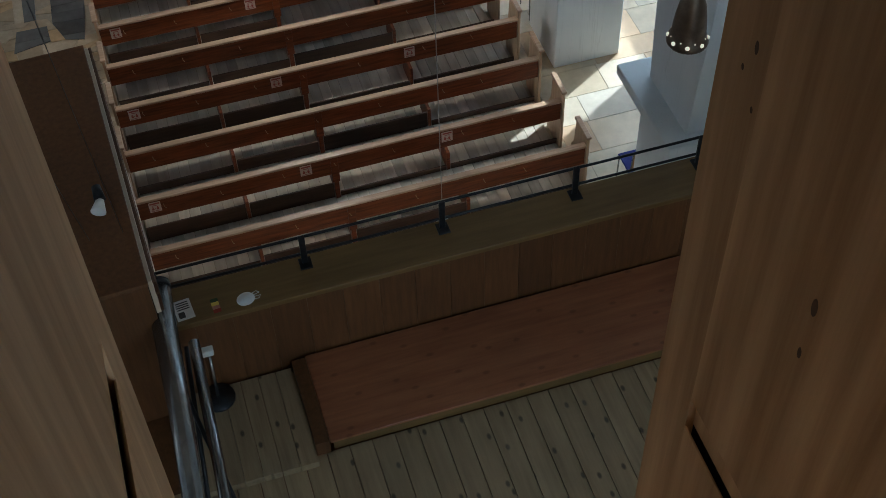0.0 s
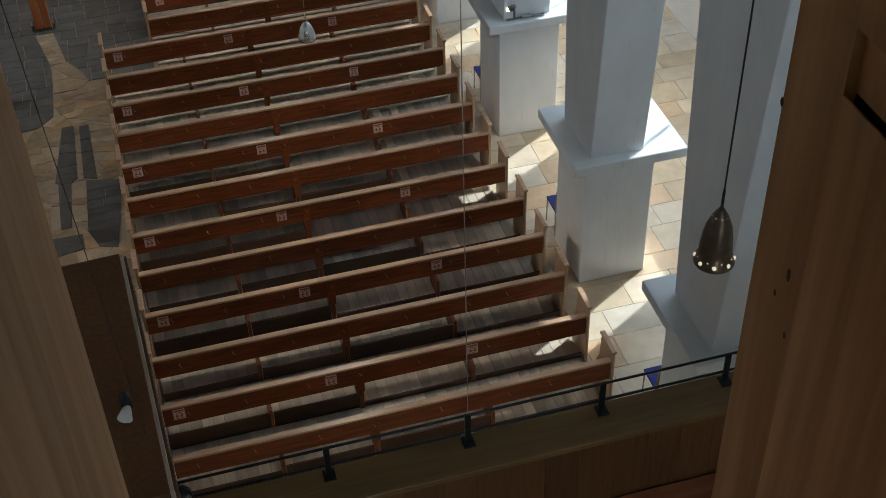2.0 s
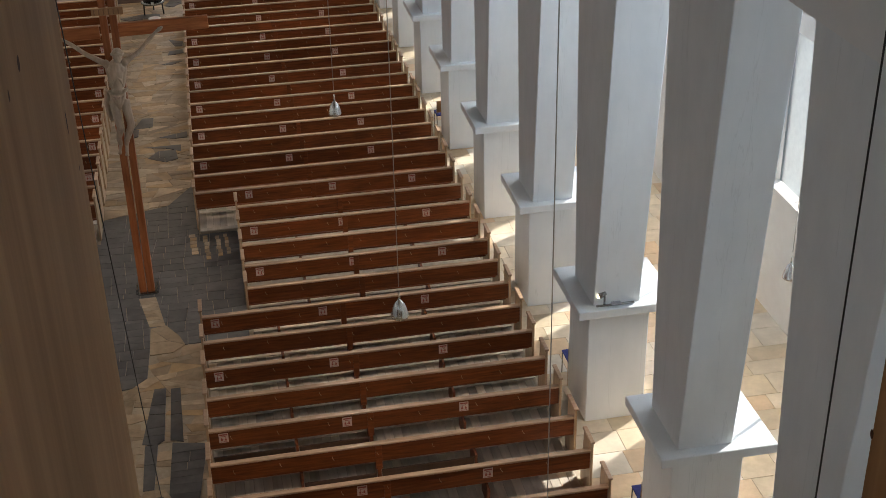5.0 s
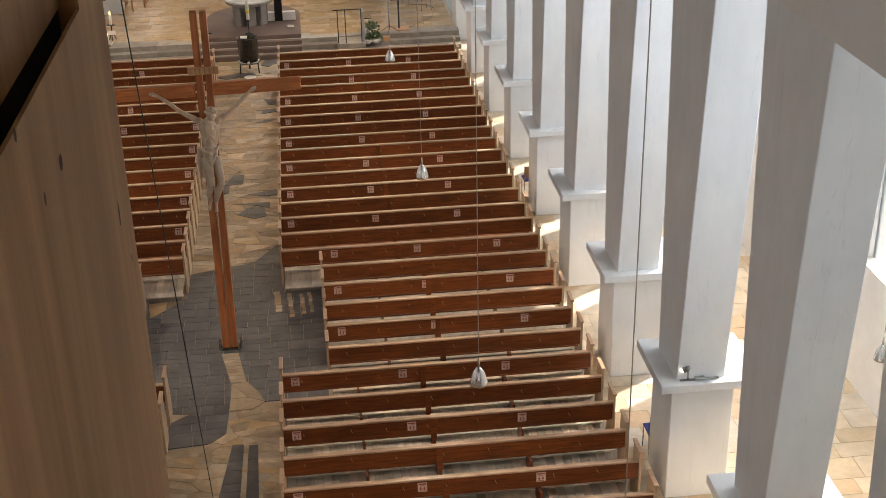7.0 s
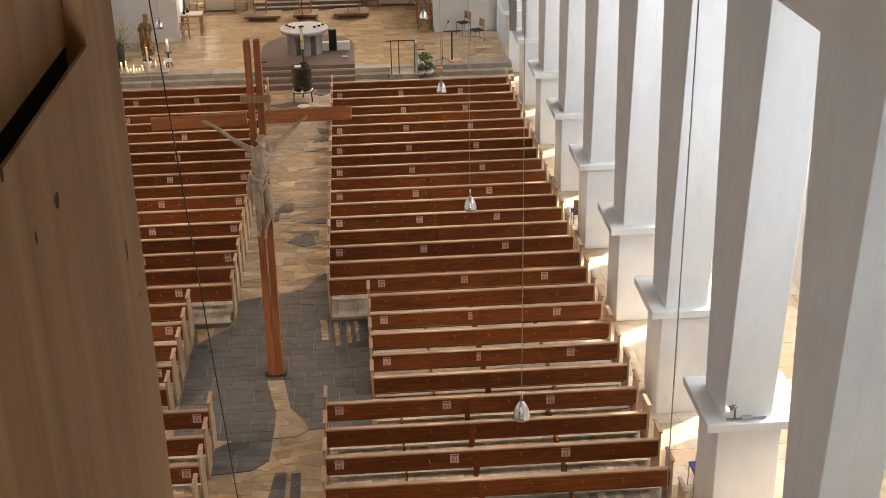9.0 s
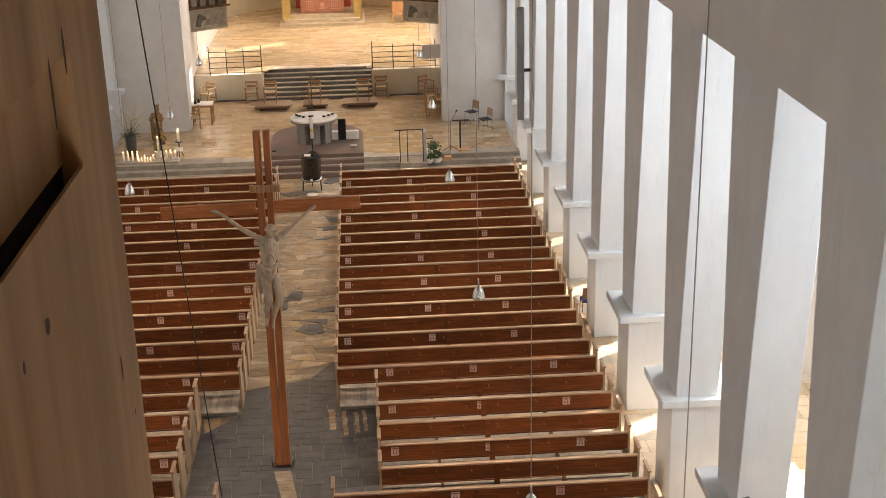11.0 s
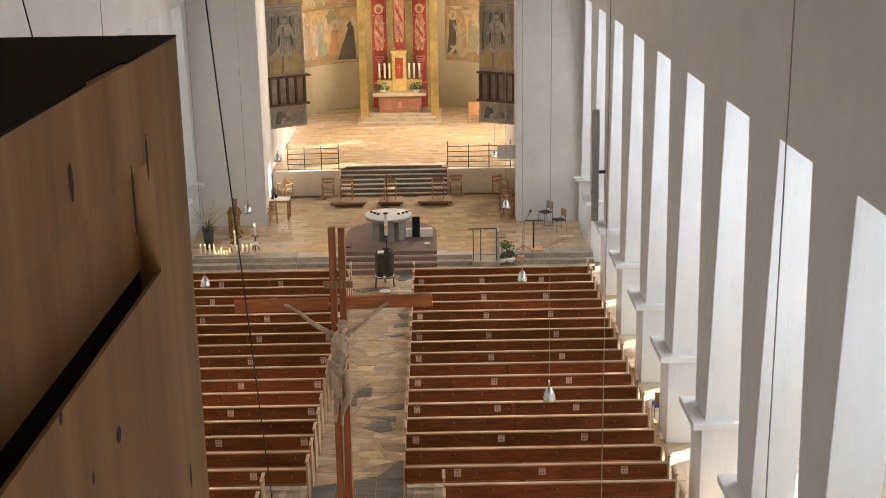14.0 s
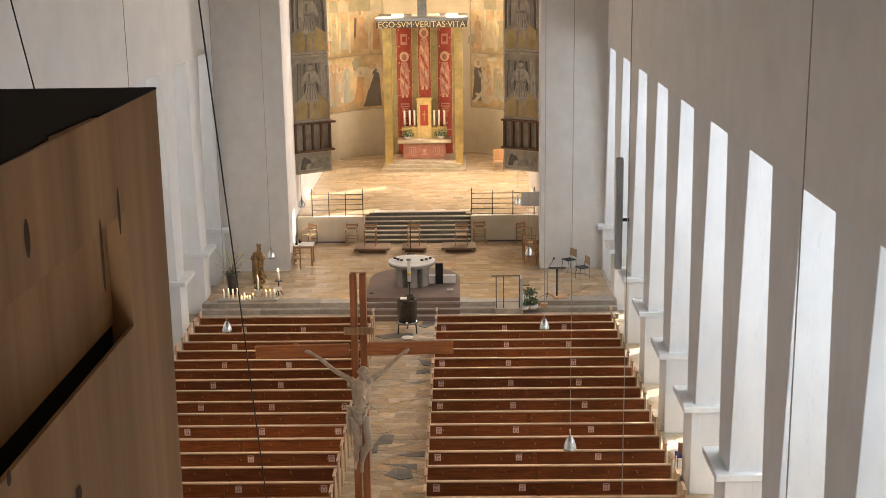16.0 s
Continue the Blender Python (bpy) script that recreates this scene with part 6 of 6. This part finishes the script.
# outlines of the slate areas, then of the pale path laid across them
DARK = [((-3.52, 19.25), (0.24, 19.25), (0.24, 23.7), (-3.52, 23.7)), ((-2.7, 23.7), (-1.26, 23.7), (-1.26, 25.3), (-2.7, 24.86)), ((-1.26, 23.7), (-0.59, 23.7), (-0.59, 26.45), (-1.26, 25.3)),
        ((-2.72, 17.9), (-1.93, 17.97), (-1.66, 18.25), (-1.62, 19.25), (-2.72, 19.25)), ((-1.54, 17.87), (-1.33, 17.85), (-1.36, 16.29), (-1.5, 16.18), (-1.74, 16.25)),
        ((-1.25, 17.82), (-1.08, 17.82), (-1.05, 16.2), (-1.27, 16.27)), ((-1.69, 16.2), (-1.47, 16.2), (-1.53, 15.0), (-1.71, 15.0)),
        ((-1.24, 16.2), (-0.66, 16.06), (-0.8, 14.8), (-1.3, 14.84)), ((-1.3, 14.84), (-0.8, 14.8), (-0.86, 14.3), (-1.15, 14.4)), ((-1.93, 14.31), (-1.36, 14.44), (-1.38, 14.8), (-1.85, 14.81)),
        ((-2.12, 30.05), (-1.9, 30.77), (-1.6, 30.76), (-1.62, 30.12)), ((-2.12, 30.05), (-1.97, 30.03), (-1.98, 29.57), (-2.12, 29.48)),
        ((-1.86, 28.8), (-1.2, 28.6), (-0.91, 28.36), (-0.91, 28.79)), ((-1.48, 28.5), (-1.05, 28.5), (-0.99, 27.94), (-1.3, 27.79), (-1.73, 28.1)), ((-1.47, 29.37), (-0.74, 29.63), (-0.74, 29.25), (-1.1, 29.23)),
        ((-1.21, 35.64), (-0.73, 35.77), (-0.76, 36.09), (-1.16, 36.0)), ((-1.4, 34.86), (-1.07, 34.8), (-0.76, 35.05), (-1.07, 35.06)), ((-1.17, 37.08), (-0.73, 36.84), (-0.76, 36.41), (-0.99, 36.45)),
        ((-1.28, 40.62), (-1.1, 41.2), (-0.72, 41.2), (-0.72, 40.78), (-1.01, 40.44)), ((-2.7, 39.5), (-2.04, 39.87), (-1.42, 39.76), (-1.43, 39.45), (-2.39, 39.26))]
LIGHT = [((-1.62, 19.95), (-1.33, 20.02), (-1.07, 19.57), (-0.97, 19.23), (-1.3, 19.45)), ((-1.62, 19.95), (-1.3, 19.45), (-0.97, 19.23), (-1.2, 19.0), (-1.63, 19.0)),
         ((-3.52, 23.56), (-2.71, 23.64), (-3.42, 22.9)), ((-2.7, 19.03), (-2.37, 18.98), (-2.68, 18.74))]
FINGERS = [(-0.73, 0.14, 22.78, 23.88), (-0.455, 0.1, 22.5, 23.67), (-0.195, 0.09, 22.6, 23.63), (-0.02, 0.08, 22.65, 23.69)]


def inside(p, poly):
    c = False
    for (xa, ya), (xb, yb) in zip(poly, poly[1:] + poly[:1]):
        if (ya > p[1]) != (yb > p[1]) and p[0] < (xb - xa) * (p[1] - ya) / (yb - ya) + xa:
            c = not c
    return c


def shatter(poly, target, r, skew=0.28, flat=1.0):
    """Cuts a convex outline into flags of about the target area."""
    area = 0.5 * abs(sum(a[0] * b[1] - b[0] * a[1] for a, b in zip(poly, poly[1:] + poly[:1])))
    if area < target * r.uniform(0.7, 1.6) or len(poly) > 9:
        return [poly]
    xs, ys = [p[0] for p in poly], [p[1] for p in poly]
    w, h = max(xs) - min(xs), max(ys) - min(ys)
    c = Vector((min(xs) + w * r.uniform(0.35, 0.65), min(ys) + h * r.uniform(0.35, 0.65)))
    a = (0 if w > h * flat else math.pi / 2) + r.gauss(0, skew)
    nrm = Vector((math.cos(a), math.sin(a)))
    out = []
    for s in (1, -1):
        q = []
        for p0, p1 in zip(poly, poly[1:] + poly[:1]):
            d0, d1 = s * (Vector(p0) - c).dot(nrm), s * (Vector(p1) - c).dot(nrm)
            if d0 >= 0:
                q.append(p0)
            if d0 * d1 < 0:
                f = d0 / (d0 - d1)
                q.append((p0[0] + (p1[0] - p0[0]) * f, p0[1] + (p1[1] - p0[1]) * f))
        if len(q) > 2:
            out += shatter(q, target, r, skew, flat)
    return out


r = random.Random(21)
flags = []
y = 8.0
while y < 41.2:
    y1 = min(y + 1.6, 41.25)
    wide = 18.95 < (y + y1) / 2 < 23.5
    flags += shatter([(-3.6 if wide else -2.72, y), (0.3 if wide else -0.58, y), (0.3 if wide else -0.58, y1), (-3.6 if wide else -2.72, y1)], 0.13, r, 0.3, 1.9)
    y = y1


def middle(q):
    return Vector((sum(p[0] for p in q) / len(q), sum(p[1] for p in q) / len(q)))


stones = [(q, 0, r.uniform(-0.004, 0.002)) for q in flags if not any(inside(middle(q), d) for d in DARK)]
for d in DARK:
    stones += [(q, 1, 0.005 + r.uniform(0, 0.002)) for q in shatter(list(d), 0.14, r, 0.05, 1.5)]
for d in LIGHT:
    stones += [(q, 0, 0.011) for q in shatter(list(d), 0.2, r, 0.2)]
for i in range(9):
    # the narrow neck of the pale path, of slim stones
    f0, f1 = i / 9, (i + 1) / 9
    y0, y1 = 21.15 - 1.15 * f0, 21.15 - 1.15 * f1
    stones.append(([(-1.86 + 0.22 * f0, y0), (-1.51 + 0.18 * f0, y0), (-1.51 + 0.18 * f1, y1), (-1.86 + 0.22 * f1, y1)], 0, 0.011))
aisle_floor = setting(thing("floor_aisle", "", ""), "centre aisle of irregular sandstone flags with dark slate areas", "floor")
rest = {0: bmesh.new(), 1: bmesh.new()}
stones.sort(key=lambda e: abs(middle(e[0]).y - 18.5))
for i, (q, dark, z) in enumerate(stones):
    c = middle(q)
    pts = []
    for p in q:
        d = Vector(p) - c
        pts.append(c + d * max(0.6, 1 - (0.006 if dark else 0.007) / max(d.length, 0.02)))
    if i < 295:
        bm = prism(bmesh.new(), [(p.x - c.x, p.y - c.y) for p in pts], -0.03, z)
        ob = part("flagstone", bm, SLATE if dark else FLAG, aisle_floor)
        ob.location = (c.x, c.y, 0)
    else:
        prism(rest[dark], [(p.x, p.y) for p in pts], -0.03, z)
FLAG_REST = mat("sandstone_flags_far", (0.34, 0.265, 0.18), (0.5, 0.4, 0.285), 0.5, scale=5, bump=0.25, vary=0.12, by="island",
                ramp=[(1, 1, 1), (0.95, 0.82, 0.62), (0.8, 0.76, 0.7), (1.1, 1.05, 0.98), (0.72, 0.66, 0.58)])
for key, m in ((0, FLAG_REST), (1, SLATE)):
    tagged(part("flagstones", rest[key], m), "irregular stone flags of the centre aisle", "floor tiles", kind="stuff")
inlay = thing("stone_inlay", "bands of pale sandstone bricks set in the dark slate", "inlay", (0, 0, 0))
for x, w, ya, yb in FINGERS:
    brick = mesh_of("brick", block(bmesh.new(), -w / 2, w / 2, 0.005, 0.15, -0.02, 0.012, 0, 0.003), FLAG)
    for i in range(int((yb - ya) / 0.16)):
        piece("brick", brick, inlay, (x + 0.01 * math.sin(i * 2.1) + 0.05 * (yb - ya - 0.16 * i - 0.5), ya + 0.16 * i, 0))
